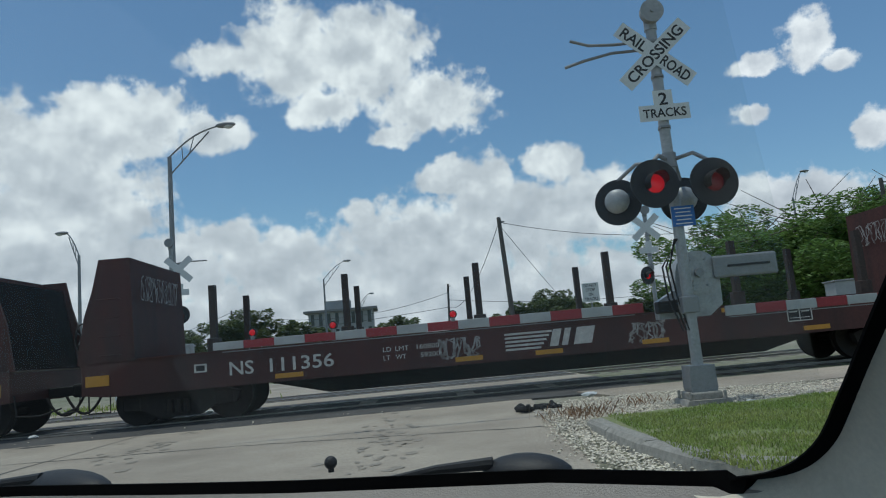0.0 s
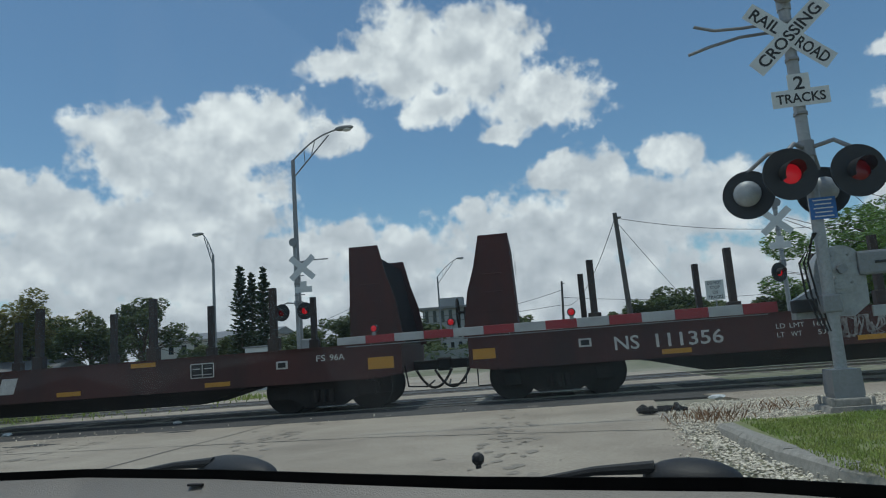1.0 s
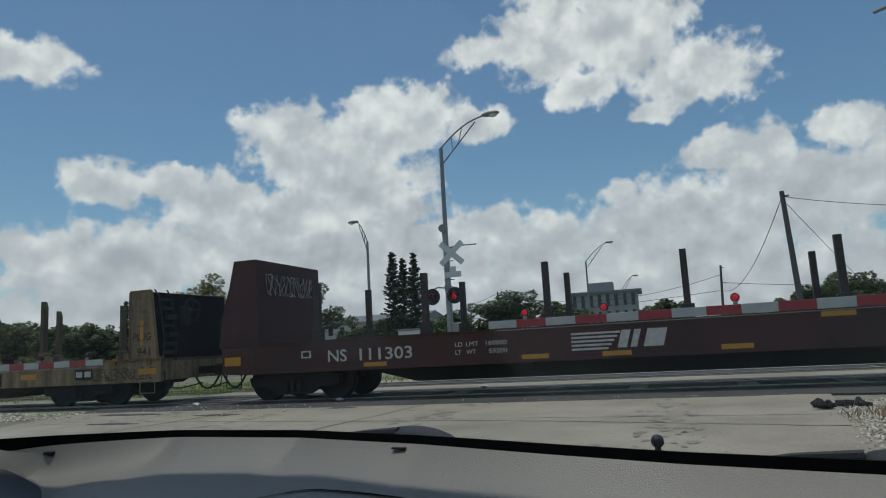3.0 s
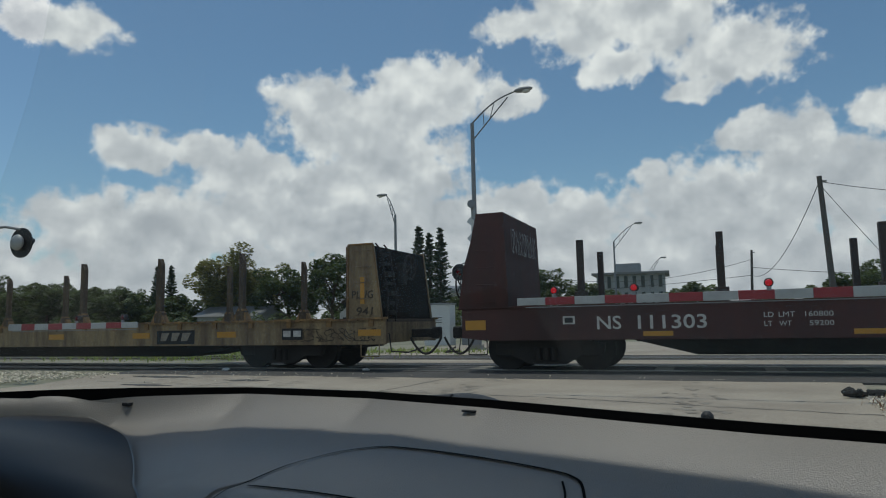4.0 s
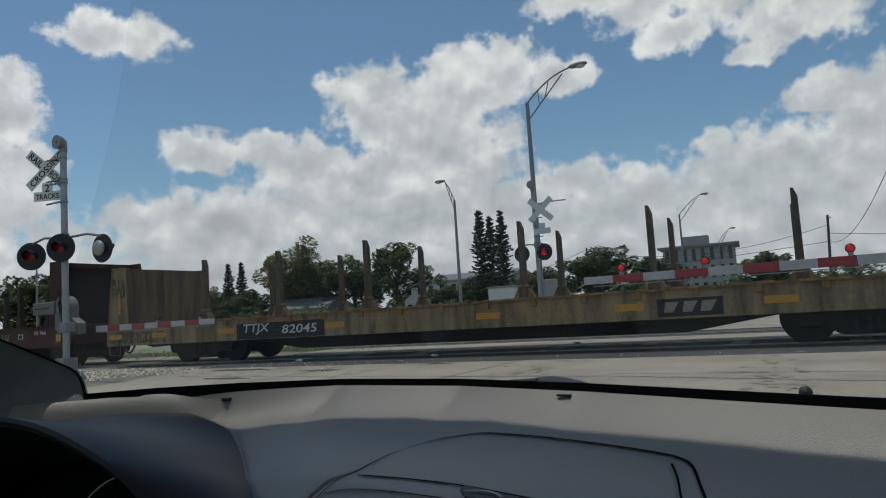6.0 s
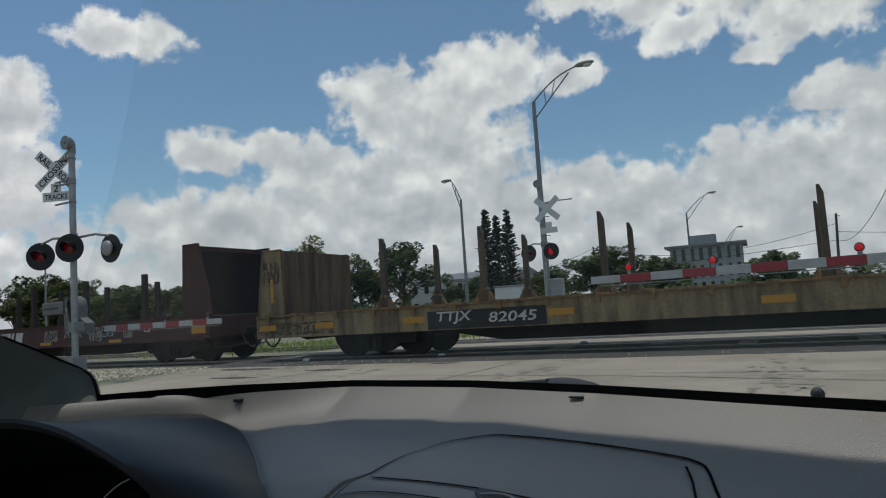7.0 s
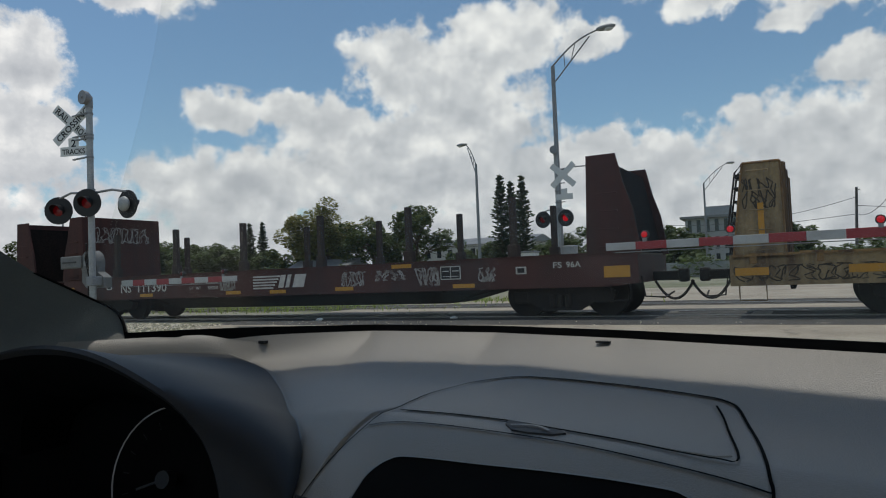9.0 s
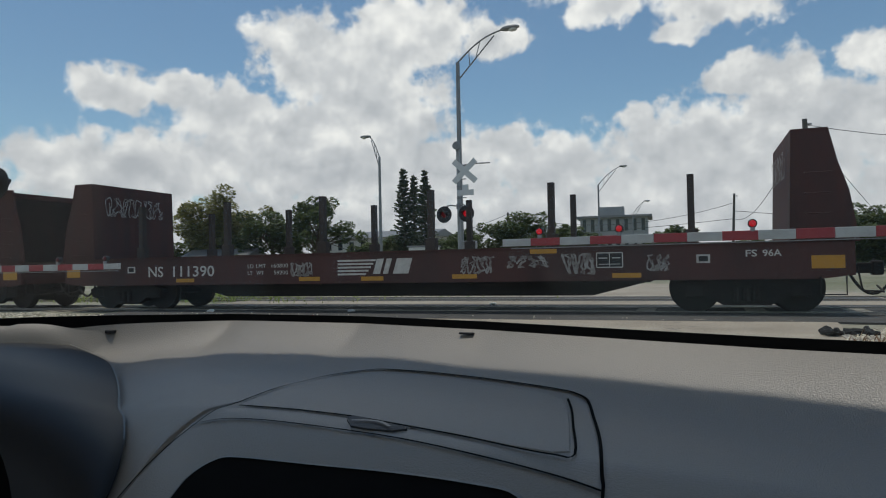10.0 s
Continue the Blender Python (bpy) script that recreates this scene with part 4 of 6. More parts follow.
def gate_arm(parent, y, z, x0, x1, lights, first_red=True, name="gate_arm"):
    """A tapered striped arm along x from x0 to x1."""
    arm = new(name)
    arm.parent = parent
    n = max(4, round(abs(x1 - x0) / 0.42))
    for k in range(n):
        a, b = x0 + (x1 - x0) * k / n, x0 + (x1 - x0) * (k + 1) / n
        h0 = 0.135 - 0.03 * k / n
        bm = bmesh.new()
        box(bm, ((a + b) / 2, y, z), (abs(b - a) - 0.002, 0.035, h0), bevel=0.006)
        part("stripe", bm, M_redtape if (k % 2 == 0) == first_red else M_whitetape, arm)
    for lx, lit in lights:
        bm = bmesh.new()
        cyl(bm, (lx, y, z + 0.05), (lx, y, z + 0.1), 0.03, n=10)
        part("lamp_stem", bm, M_galv, arm)
        bm = bmesh.new()
        cyl(bm, (lx, y - 0.01, z + 0.15), (lx, y + 0.07, z + 0.15), 0.058, n=18)
        part("lamp_holder", bm, M_hub, arm, "black round lamp holder")
        bm = bmesh.new()
        bmesh.ops.create_uvsphere(bm, u_segments=16, v_segments=10, radius=0.043)
        bmesh.ops.transform(bm, matrix=pose(lx, y - 0.012, z + 0.15) @ Matrix.Diagonal((1, 0.45, 1, 1)), verts=bm.verts)
        part("gate_lamp", bm, M_lenslit if lit else M_lensdim, arm, "small red gate lamp", True)
    bm = bmesh.new()
    box(bm, ((x0 + x1) / 2, y + 0.02, z - 0.085), (abs(x1 - x0) * 0.96, 0.012, 0.012))
    for k in range(6):
        box(bm, (x0 + (x1 - x0) * (k + 0.5) / 6, y + 0.02, z - 0.06), (0.01, 0.012, 0.06))
    part("truss_wire", bm, M_galv, arm)
    return arm


def mast(m, label, buck_x=0.0, bell_look=None, words=True, height=5.3, face=0.0, bell=True, words_z=4.72, tracks_drop=0.82):
    s = thing("crossing_signal", m, label, "crossing signal", "crossing signals")
    bm = bmesh.new()
    cyl(bm, (0, 0, 0.42), (0, 0, height), 0.072, n=20)
    part("mast_pole", bm, M_alum, s, "silver-painted mast", True)
    bm = bmesh.new()
    prism(bm, [(-0.30, 0.0), (0.30, 0.0), (0.26, 0.1), (-0.26, 0.1)], -0.28, 0.28, "y")
    box(bm, (0, 0, 0.14), (0.40, 0.40, 0.1), bevel=0.02)
    for a in (-1, 1):
        for b in (-1, 1):
            cyl(bm, (a * 0.22, b * 0.22, 0.1), (a * 0.22, b * 0.22, 0.2), 0.02, n=8)
    part("base_plate", bm, M_kerb, s, "concrete foot with anchor bolts")
    bm = bmesh.new()
    prism(bm, [(-0.15, 0.16), (0.15, 0.16), (0.17, 0.24), (0.16, 0.52), (-0.16, 0.52), (-0.17, 0.24)], -0.16, 0.16, "y")
    part("junction_base", bm, M_galv, s, "grey cast junction box")
    if bell:
        bm = bmesh.new()
        cyl(bm, (0, -0.17, height + 0.02), (0, -0.06, height + 0.02), 0.16, 0.15, n=24)
        cyl(bm, (0, -0.06, height + 0.02), (0, 0.05, height + 0.02), 0.15, 0.07, n=24)
        cyl(bm, (0, 0, height - 0.2), (0, 0, height - 0.02), 0.085, n=16)
        cyl(bm, (0, -0.2, height + 0.02), (0, -0.17, height + 0.02), 0.03, n=10)
        part("bell", bm, bell_look or M_galv, s, "round crossing bell", True)
    crossbuck(s, pose(buck_x, -0.1, words_z, 0, 0, face), words)
    tracks_sign(s, pose(buck_x + 0.02, -0.1, words_z - tracks_drop, 0, 0, face), words)
    for z in (words_z + 0.2, words_z - 0.3, words_z - tracks_drop + 0.24, words_z - tracks_drop - 0.2):
        bm = bmesh.new()
        cyl(bm, (0, 0, z - 0.02), (0, 0, z + 0.02), 0.085, n=16)
        box(bm, (buck_x / 2, -0.07, z), (abs(buck_x) + 0.1, 0.05, 0.03))
        part("clamp", bm, M_galv, s)
    return s


def lamp_bar(s, z, items):
    """items: (x, y, turn, lit, drop)"""
    bm = bmesh.new()
    for x, y, turn, lit, drop in items:
        tube(bm, [(0, 0, z + 0.32), (x * 0.6, y * 0.6, z + 0.36), (x, y + 0.02, z + 0.28 - drop)], 0.028)
    cyl(bm, (0, 0, z + 0.22), (0, 0, z + 0.42), 0.1, n=16)
    part("lamp_bracket", bm, M_galv, s)
    for x, y, turn, lit, drop in items:
        flasher(s, pose(x, y, z - drop, 0, 0, turn), lit)


def mechanism(s, x, z, y=0.35, way=1, look_of=None):
    """The gate's drive: round hub, mounting plate, counterweight bar. z: the hub's height."""
    bm = bmesh.new()
    cyl(bm, (x, y - 0.16, z), (x, y + 0.08, z), 0.3, n=36)
    cyl(bm, (x, y - 0.18, z), (x, y - 0.16, z), 0.25, n=36)
    prism(bm, [(x - way * 0.3, z + 0.02), (x - way * 0.32, z - 0.2), (x - way * 0.58, z - 0.34), (x - way * 0.58, z - 0.58), (x + way * 0.1, z - 0.58), (x + way * 0.28, z - 0.44), (x + way * 0.29, z)], y - 0.14, y + 0.06, "y")
    part("gate_mechanism", bm, look_of or M_alum, s, "grey cast gate mechanism", True)
    bm = bmesh.new()
    cyl(bm, (x, y - 0.24, z), (x, y - 0.17, z), 0.06, n=8)
    for k in range(6):
        a = k * math.pi / 3
        cyl(bm, (x + 0.2 * math.cos(a), y - 0.2, z + 0.2 * math.sin(a)), (x + 0.2 * math.cos(a), y - 0.17, z + 0.2 * math.sin(a)), 0.016, n=6)
    part("hub_bolt", bm, M_galv, s)
    bm = bmesh.new()
    box(bm, (x + way * 0.62, y - 0.2, z + 0.05), (0.86, 0.05, 0.3), bevel=0.03)
    part("counterweight", bm, look_of or M_galv, s, "grey counterweight arm")
    bm = bmesh.new()
    box(bm, (x + way * 0.66, y - 0.232, z + 0.05), (0.56, 0.016, 0.03))
    part("counterweight_slot", bm, M_black, s)
    bm = bmesh.new()
    tube(bm, [(x - way * 0.1, y - 0.22, z - 0.1), (x - way * 0.3, y - 0.26, z - 0.3), (x - way * 0.32, y - 0.2, z - 0.56)], 0.018)
    box(bm, (0, 0.08, z - 0.42), (0.22, 0.34, 0.22), bevel=0.02)
    part("mount", bm, M_galv, s)
    bm = bmesh.new()
    for k in range(3):
        tube(bm, [(0.02 * k - 0.1, -0.08, z + 0.45), (-0.18 - 0.05 * k, 0.0, z + 0.1), (-0.12 - 0.06 * k, 0.05, z - 0.3), (-0.05 - 0.04 * k, -0.04, z - 0.75)], 0.013)
    box(bm, (-0.22, 0.2, z - 0.42), (0.3, 0.2, 0.16), bevel=0.02)
    part("control_cable", bm, M_dark, s, "hanging black control cables")


near = mast(pose(3.03, 8.6, 0), "silver railroad crossing signal with lowered gate on a gravel verge", buck_x=-0.02, bell_look=M_alum, height=5.3)
lamp_bar(near, 2.92, [(-0.33, -0.32, 4, True, 0.04), (0.44, -0.30, 4, "half", 0.08), (-0.66, 0.34, 158, False, 0.12), (0.26, 0.40, 172, False, 0.16)])
bm = bmesh.new()
box(bm, (0.05, -0.11, 2.46), (0.3, 0.006, 0.27))
part("notice_plate", bm, M_blue, near, "small blue notice plate")
bm = bmesh.new()
for k in range(5):
    box(bm, (0.05, -0.116, 2.56 - 0.05 * k), (0.22 - 0.03 * (k % 2), 0.004, 0.014))
part("notice_lines", bm, M_white, near)
mechanism(near, 0.24, 1.72)
gate_arm(near, 0.55, 1.33, -0.45, -6.46, [(-5.9, True), (-4.77, True), (-3.09, True)], True)
gate_arm(near, 0.25, 1.18, 0.55, 3.4, [], False, "sidewalk_gate_arm")
bm = bmesh.new()
for dz, k in ((0.0, 1), (-0.12, 1.1)):
    tube(bm, [(-0.05, 0.06, 4.98 + dz), (-0.5 * k, 0.1, 4.99 + dz), (-0.85 * k, 0.12, 5.02 + dz * 1.8), (-1.1 * k, 0.14, 5.12 + dz * 3.2)], 0.022)
part("bracket_arm", bm, M_galv, near, "bent conduit arms")

left = mast(pose(-15.3, 8.6, 0), "silver railroad crossing signal with lowered gate beside gravel", buck_x=-0.50, bell_look=M_galv, height=5.4, face=23, words_z=4.87, tracks_drop=0.62)
lamp_bar(left, 2.9, [(-0.85, -0.27, 34, "half", 0.03), (0.1, -0.15, 30, "half", -0.08), (1.0, 0.25, 184, False, 0.0)])
mechanism(left, -0.4, 1.62, 0.3, -1, M_greycast)
gate_arm(left, 0.4, 1.12, 0.5, 4.3, [(2.6, False), (3.9, False)], False)

far_a = mast(pose(-10.1, 24, 0, 0, 0, 0), "silver crossing signal on the far side, seen from behind", buck_x=0.3, words=False, height=5.6, words_z=4.62)
lamp_bar(far_a, 2.97, [(-0.5, -0.3, -4, "half", 0), (0.42, -0.3, -4, True, 0)])
bm = bmesh.new()
tube(bm, [(0, 0, 4.85), (0.6, 0, 4.9), (1.3, 0, 4.88)], 0.025)
part("bracket_arm", bm, M_galv, far_a)
bm = bmesh.new()
box(bm, (0.3, 0.3, 1.5), (0.5, 0.4, 0.9), bevel=0.03)
part("gate_mechanism", bm, M_alum, far_a)
far_b = mast(pose(7.1, 24, 0, 0, 0, 0), "silver crossing signal on the far side, seen from behind", buck_x=-0.05, words=False, height=5.2, words_z=4.6)
lamp_bar(far_b, 2.85, [(-0.25, -0.3, 30, True, 0)])

# ---- verge, kerb and litter ----
KERB = [(1.30, 7.45), (1.33, 6.6), (1.42, 5.6), (1.58, 4.8), (1.82, 4.35), (2.4, 4.05), (4.2, 3.9), (9.0, 3.8)]


def build_verge():
    # kerb stones
    kerb = thing("kerb", pose(0, 0, 0), "worn grey concrete kerb along the grass verge", "kerb", kind="structure")
    prev = None
    pts = [Vector((*p, 0)) for p in KERB]
    for i, (a, b) in enumerate(zip(pts, pts[1:])):
        n = max(1, round((b - a).length / 0.9))
        for k in range(n):
            p, q = a + (b - a) * k / n, a + (b - a) * (k + 1) / n
            d = (q - p).normalized()
            o = Vector((-d.y, d.x, 0))
            o = o if o.x + o.y > 0 else -o
            bm = bmesh.new()
            prof = [(-0.02, -0.1), (0.03, 0.075), (0.07, 0.105), (0.2, 0.11), (0.24, 0.08), (0.24, -0.1)]
            e = 0.004
            r0 = [bm.verts.new(p + d * e + o * u + Vector((0, 0, z + random.uniform(-.008, .008)))) for u, z in prof]
            r1 = [bm.verts.new(q - d * e + o * u + Vector((0, 0, z + random.uniform(-.008, .008)))) for u, z in prof]
            bm.faces.new(r0)
            bm.faces.new(r1[::-1])
            for j in range(len(prof)):
                bm.faces.new((r0[j], r1[j], r1[(j + 1) % len(prof)], r0[(j + 1) % len(prof)]))
            part("kerb_stone", bm, M_kerb, kerb)
    # soil under the grass and the bed under the gravel
    bm = bmesh.new()
    prism(bm, [(1.4, 7.5), (1.45, 6.5), (1.55, 5.6), (1.72, 4.9), (1.95, 4.5), (2.5, 4.2), (4.2, 4.05), (12, 3.95), (12, 8.3), (4.5, 8.0), (2.2, 7.75)], -0.1, 0.10, "z")
    tagged(part("verge_soil", bm, M_turf), "grassy soil of the verge", "ground", kind="structure")
    bm = bmesh.new()
    prism(bm, [(0.95, 9.9), (1.0, 8.9), (1.05, 7.6), (2.2, 7.5), (4.5, 7.8), (12, 8.1), (12, 9.5), (6.5, 9.8), (4.2, 10.2), (2.4, 10.8)], -0.1, 0.012, "z")
    tagged(part("gravel_bed", bm, M_gravelbed), "pale gravel bed round the signal mast", "gravel", kind="structure")
    rnd = np.random.RandomState(3)
    ico = [(0, 0, 1), (.9, 0, .3), (.28, .85, .3), (-.72, .53, .3), (-.72, -.53, .3), (.28, -.85, .3), (0, 0, -.6)]
    fc = [(0, i, i % 5 + 1) for i in range(1, 6)] + [(6, i % 5 + 1, i) for i in range(1, 6)]

    def stones(name, label, spots, material, size):
        vs, fs = [], []
        for x, y, z in spots:
            b, s, a = len(vs), size * rnd.uniform(.55, 1.5), rnd.uniform(0, 6.3)
            sx, sy, sz = rnd.uniform(.7, 1.3, 3)
            for p in ico:
                u, v, w = p[0] * sx, p[1] * sy, p[2] * sz * 0.7
                vs.append((x + s * (u * math.cos(a) - v * math.sin(a)), y + s * (u * math.sin(a) + v * math.cos(a)), z + s * w))
            fs += [tuple(b + i for i in f) for f in fc]
        tagged(raw(name, vs, fs, material), label, "gravel", kind="stuff")
    spots = []
    while len(spots) < 17000:
        x, y = rnd.uniform(0.9, 7.2), rnd.uniform(7.2, 10.7)
        edge = 7.62 + 0.12 * (x - 2) + 0.15 * math.sin(5 * x) if x > 1.5 else 6.7
        if y > edge and x > 0.98 + 0.25 * max(0, y - 9) ** 1.5 + rnd.uniform(-.1, .15) and y < 10.9 - 0.25 * abs(x - 2.5):
            spots.append((x, y, 0.02 + rnd.uniform(0, .02)))
    for i in range(1500):
        y = rnd.uniform(4.6, 7.4)
        spots.append((rnd.normal(1.18, 0.14) + (0.1 if y < 5.5 else 0), y, 0.012))
    stones("verge_gravel", "loose pale limestone gravel round the signal mast", spots, M_gravel, 0.014)
    spots = []
    while len(spots) < 2500:
        x, y = rnd.uniform(-19, -13.2), rnd.uniform(6.5, 11.2)
        if x < -13.9 + rnd.uniform(-.5, .5) + 0.25 * math.sin(2 * y):
            spots.append((x, y, 0.0 + rnd.uniform(0, .02)))
    stones("verge_gravel", "loose grey gravel by the road's broken edge", spots, M_gravel, 0.026)
    spots = [(rnd.uniform(-12.8, 0.8), 12.3 + 0.055 * -6 + rnd.uniform(-.7, .3), 0.012) for i in range(50)] + [(rnd.uniform(-13.2, -8), rnd.uniform(9.2, 12.2), .012) for i in range(110)]
    stones("road_grit", "scattered grit on the concrete", spots, M_gravel, 0.016)

    def blades(name, label, spots, material, h, w):
        vs, fs = [], []
        for x, y, z in spots:
            a, l, hh = rnd.uniform(0, 6.3), rnd.uniform(.2, .9), h * rnd.uniform(.5, 1.4)
            dx, dy = math.cos(a) * w, math.sin(a) * w
            ox, oy = -math.sin(a) * hh * l, math.cos(a) * hh * l
            b = len(vs)
            vs += [(x - dx, y - dy, z), (x + dx, y + dy, z), (x + ox * .4 + dx * .6, y + oy * .4 + dy * .6, z + hh * .6), (x + ox, y + oy, z + hh)]
            fs += [(b, b + 1, b + 2), (b, b + 2, b + 3)]
        tagged(raw(name, vs, fs, material), label, "grass", kind="stuff")
    spots = []
    while len(spots) < 64000:
        x, y = rnd.uniform(1.6, 8.0), rnd.uniform(4.1, 8.1)
        if y < 7.55 + 0.12 * (x - 2) + 0.15 * math.sin(5 * x) and x > 1.42 + 0.25 * max(0, 5.5 - y) + 0.1 * noise.noise((y * 3, 0, 7)):
            if noise.noise((x * 1.7, y * 1.7, 0)) > -0.35 or rnd.rand() < .3:
                spots.append((x, y, 0.095))
    blades("verge_grass", "short bright green grass on the verge", spots, M_grass, 0.032, 0.0065)
    spots = [(1.45 + rnd.normal(0, .22), 8.55 + rnd.normal(0, .3), 0.01) for i in range(230)] + [(2.3 + rnd.normal(0, .25), 9.3 + rnd.normal(0, .2), 0.01) for i in range(90)]
    blades("dry_weeds", "dry reddish weeds in the gravel", spots, M_dryweed, 0.11, 0.004)
    # grass strips behind the tracks
    spots = []
    for cx, cy, sx, sy, n in ((-19, 17.5, 3.5, .8, 700), (-17, 21.5, 4, 1.2, 1500), (-11, 21.8, 1.2, .6, 300)):
        spots += [(cx + rnd.normal(0, sx), cy + rnd.normal(0, sy), -.03) for i in range(n)]
    blades("trackside_grass", "rough grass beside the tracks", spots, M_grass, 0.16, 0.02)
    # scrap of tyre, litter, stones
    bm = bmesh.new()
    for k in range(16):
        x, y, a = 0.8 + 0.5 * random.random(), 9.6 + 0.3 * random.random(), random.uniform(0, 3)
        tube(bm, [(x + 0.1 * (j - 1) * math.cos(a), y + 0.1 * (j - 1) * math.sin(a), 0.03 + 0.06 * random.random()) for j in range(3)], [0.03, 0.045, 0.02], 6)
    tagged(part("tyre_scrap", bm, M_blackrub), "torn black tyre scrap lying on the road", "debris")
    for x, y, sx, sy, m, lab in ((-8.3, 12.9, .12, .08, M_white, "crumpled white litter on the crossing"), (-11.9, 12.4, .14, .1, M_white, "crumpled white litter by the track"), (2.1, 11.4, .16, .1, M_white, "crumpled pale litter near the track"), (3.5, 8.25, .08, .05, M_white, "crumpled pale litter on the gravel"), (-5.9, 15.7, .12, .08, M_white, "crumpled white litter on the crossing")):
        bm = bmesh.new()
        bmesh.ops.create_icosphere(bm, subdivisions=2, radius=1)
        for v in bm.verts:
            v.co *= 0.8 + 0.5 * noise.noise(v.co * 2.1 + Vector((x, y, 0)))
        bmesh.ops.transform(bm, matrix=pose(x, y, 0.035) @ Matrix.Diagonal((sx, sy, 0.045, 1)), verts=bm.verts)
        tagged(part("litter", bm, m), lab, "litter", "scraps of litter")


M_gravelbed = mat("pale_gravel_bed", (0.42, 0.39, 0.34), 0.95, vary=0.4, big=3, small=40, bump=0.6, second=(0.30, 0.27, 0.23))
M_turf = mat("turf_soil", (0.180, 0.216, 0.072), 0.95, vary=0.3, big=1.5, small=20, bump=0.4, second=(0.270, 0.234, 0.134), second_amount=0.6)
M_blackrub = mat("torn_rubber", (0.02, 0.02, 0.02), 0.9, bump=0.3)
build_verge()

# ---- street furniture ----


def street_lamp(base, elbow_z, head, label="grey street lamp with a truss arm"):
    x, y = base
    s = thing("street_lamp", pose(x, y, -0.03), label, "street lamp", "street lamps")
    hx, hy, hz = head[0] - x, head[1] - y, head[2] + 0.03
    ez = elbow_z + 0.03
    bm = bmesh.new()
    tube(bm, [(0, 0, 0), (0, 0, ez * 0.5), (0, 0, ez)], [0.13, 0.105, 0.08], 14)
    part("pole", bm, M_galv, s, "", True)
    bm = bmesh.new()
    h = Vector((hx, hy, hz))
    e = Vector((0, 0, ez))
    top = [e + (h - e) * f + Vector((0, 0, 0.22 * math.sin(f * math.pi))) for f in [i / 8 for i in range(9)]]
    low = [Vector((0, 0, ez - 0.75)) + (h * 0.8 + e * 0.2 + Vector((0, 0, 0.02)) - Vector((0, 0, ez - 0.75))) * f for f in [i / 6 for i in range(7)]]
    tube(bm, top, 0.035)
    tube(bm, low, 0.03)
    for a, b in ((2, 2), (4, 3)):
        tube(bm, [top[a], low[b]], 0.02, 6)
    part("arm", bm, M_galv, s, "bent truss arm")
    bm = bmesh.new()
    d = Vector((hx, hy, 0)).normalized()
    bmesh.ops.create_uvsphere(bm, u_segments=18, v_segments=10, radius=1, matrix=Matrix.Translation(h + d * 0.28) @ d.to_track_quat("X", "Z").to_matrix().to_4x4() @ Matrix.Diagonal((0.42, 0.17, 0.11, 1)))
    hd = part("lamp_head", bm, M_galv, s, "cobra-head lantern", True)
    bm = bmesh.new()
    bmesh.ops.create_uvsphere(bm, u_segments=14, v_segments=8, radius=1, matrix=Matrix.Translation(h + d * 0.4 + Vector((0, 0, -0.06))) @ Matrix.Diagonal((0.2, 0.14, 0.1, 1)))
    part("lens", bm, M_white, hd)


street_lamp((-10.84, 26.0), 9.5, (-8.75, 25.84, 10.55))
street_lamp((-22.25, 40.0), 8.4, (-23.0, 40.0, 9.85))
street_lamp((-13.25, 70.0), 8.95, (-11.0, 70.0, 10.7))
street_lamp((-13.3, 95.0), 7.46, (-11.7, 95, 9.2))
street_lamp((30.9, 60.0), 11.3, (32.0, 60, 13.6))
street_lamp((-75.6, 42.0), 9.4, (-78.6, 42.0, 10.4))


def utility_pole(base, top, r=0.15, cross=False):
    p = thing("utility_pole", pose(*base, -0.03), "weathered timber utility pole", "utility pole", "utility poles")
    bm = bmesh.new()
    t = Vector(top) - Vector((*base, -0.03))
    tube(bm, [(0, 0, 0), t * 0.5, t], [r, r * 0.85, r * 0.7], 12)
    part("pole", bm, M_pole, p, "", True)
    bm = bmesh.new()
    cyl(bm, t + Vector((0.12, 0, -0.25)), t + Vector((0.3, 0, -0.25)), 0.05, n=8)
    part("insulator", bm, M_galv, p)
    if cross:
        bm = bmesh.new()
        box(bm, t + Vector((0, 0, -0.4)), (1.8, 0.1, 0.12))
        part("crossarm", bm, M_pole, p)


def cable(a, b, sag, r=0.015):
    bm = bmesh.new()
    a, b = Vector(a), Vector(b)
    tube(bm, [a + (b - a) * f - Vector((0, 0, 4 * sag * f * (1 - f))) for f in [i / 16 for i in range(17)]], r, 5)
    tagged(part("cable", bm, M_wire), "thin black overhead cable strung between poles", "cable", "overhead cables")


utility_pole((3.1, 36.0), (2.79, 36.0, 7.62), 0.16)
utility_pole((-0.85, 75.0), (-0.5, 75.0, 7.75), 0.16)
utility_pole((-24.6, 75.0), (-24.6, 75.0, 7.0), 0.13)
utility_pole((-92, 85.0), (-92, 85.0, 9.5), 0.16, True)
utility_pole((26, 40.0), (26, 40.0, 8.6), 0.16)
cable((2.8, 36, 7.35), (26, 40, 8.3), 1.7)
cable((2.8, 36, 7.4), (-0.6, 75, 5.2), 1.5, 0.02)
cable((2.8, 36, 7.2), (9.5, 52, 2.0), 0.1)
cable((-0.6, 75, 6.8), (-24.6, 75, 6.6), 1.6, 0.022)
cable((-0.6, 75, 6.0), (40, 78, 6.0), 1.4, 0.025)
cable((-0.6, 75, 5.2), (-60, 80, 5.6), 1.2, 0.025)
cable((-24.6, 75, 6.8), (-42, 72, 3.0), 0.8, 0.022)


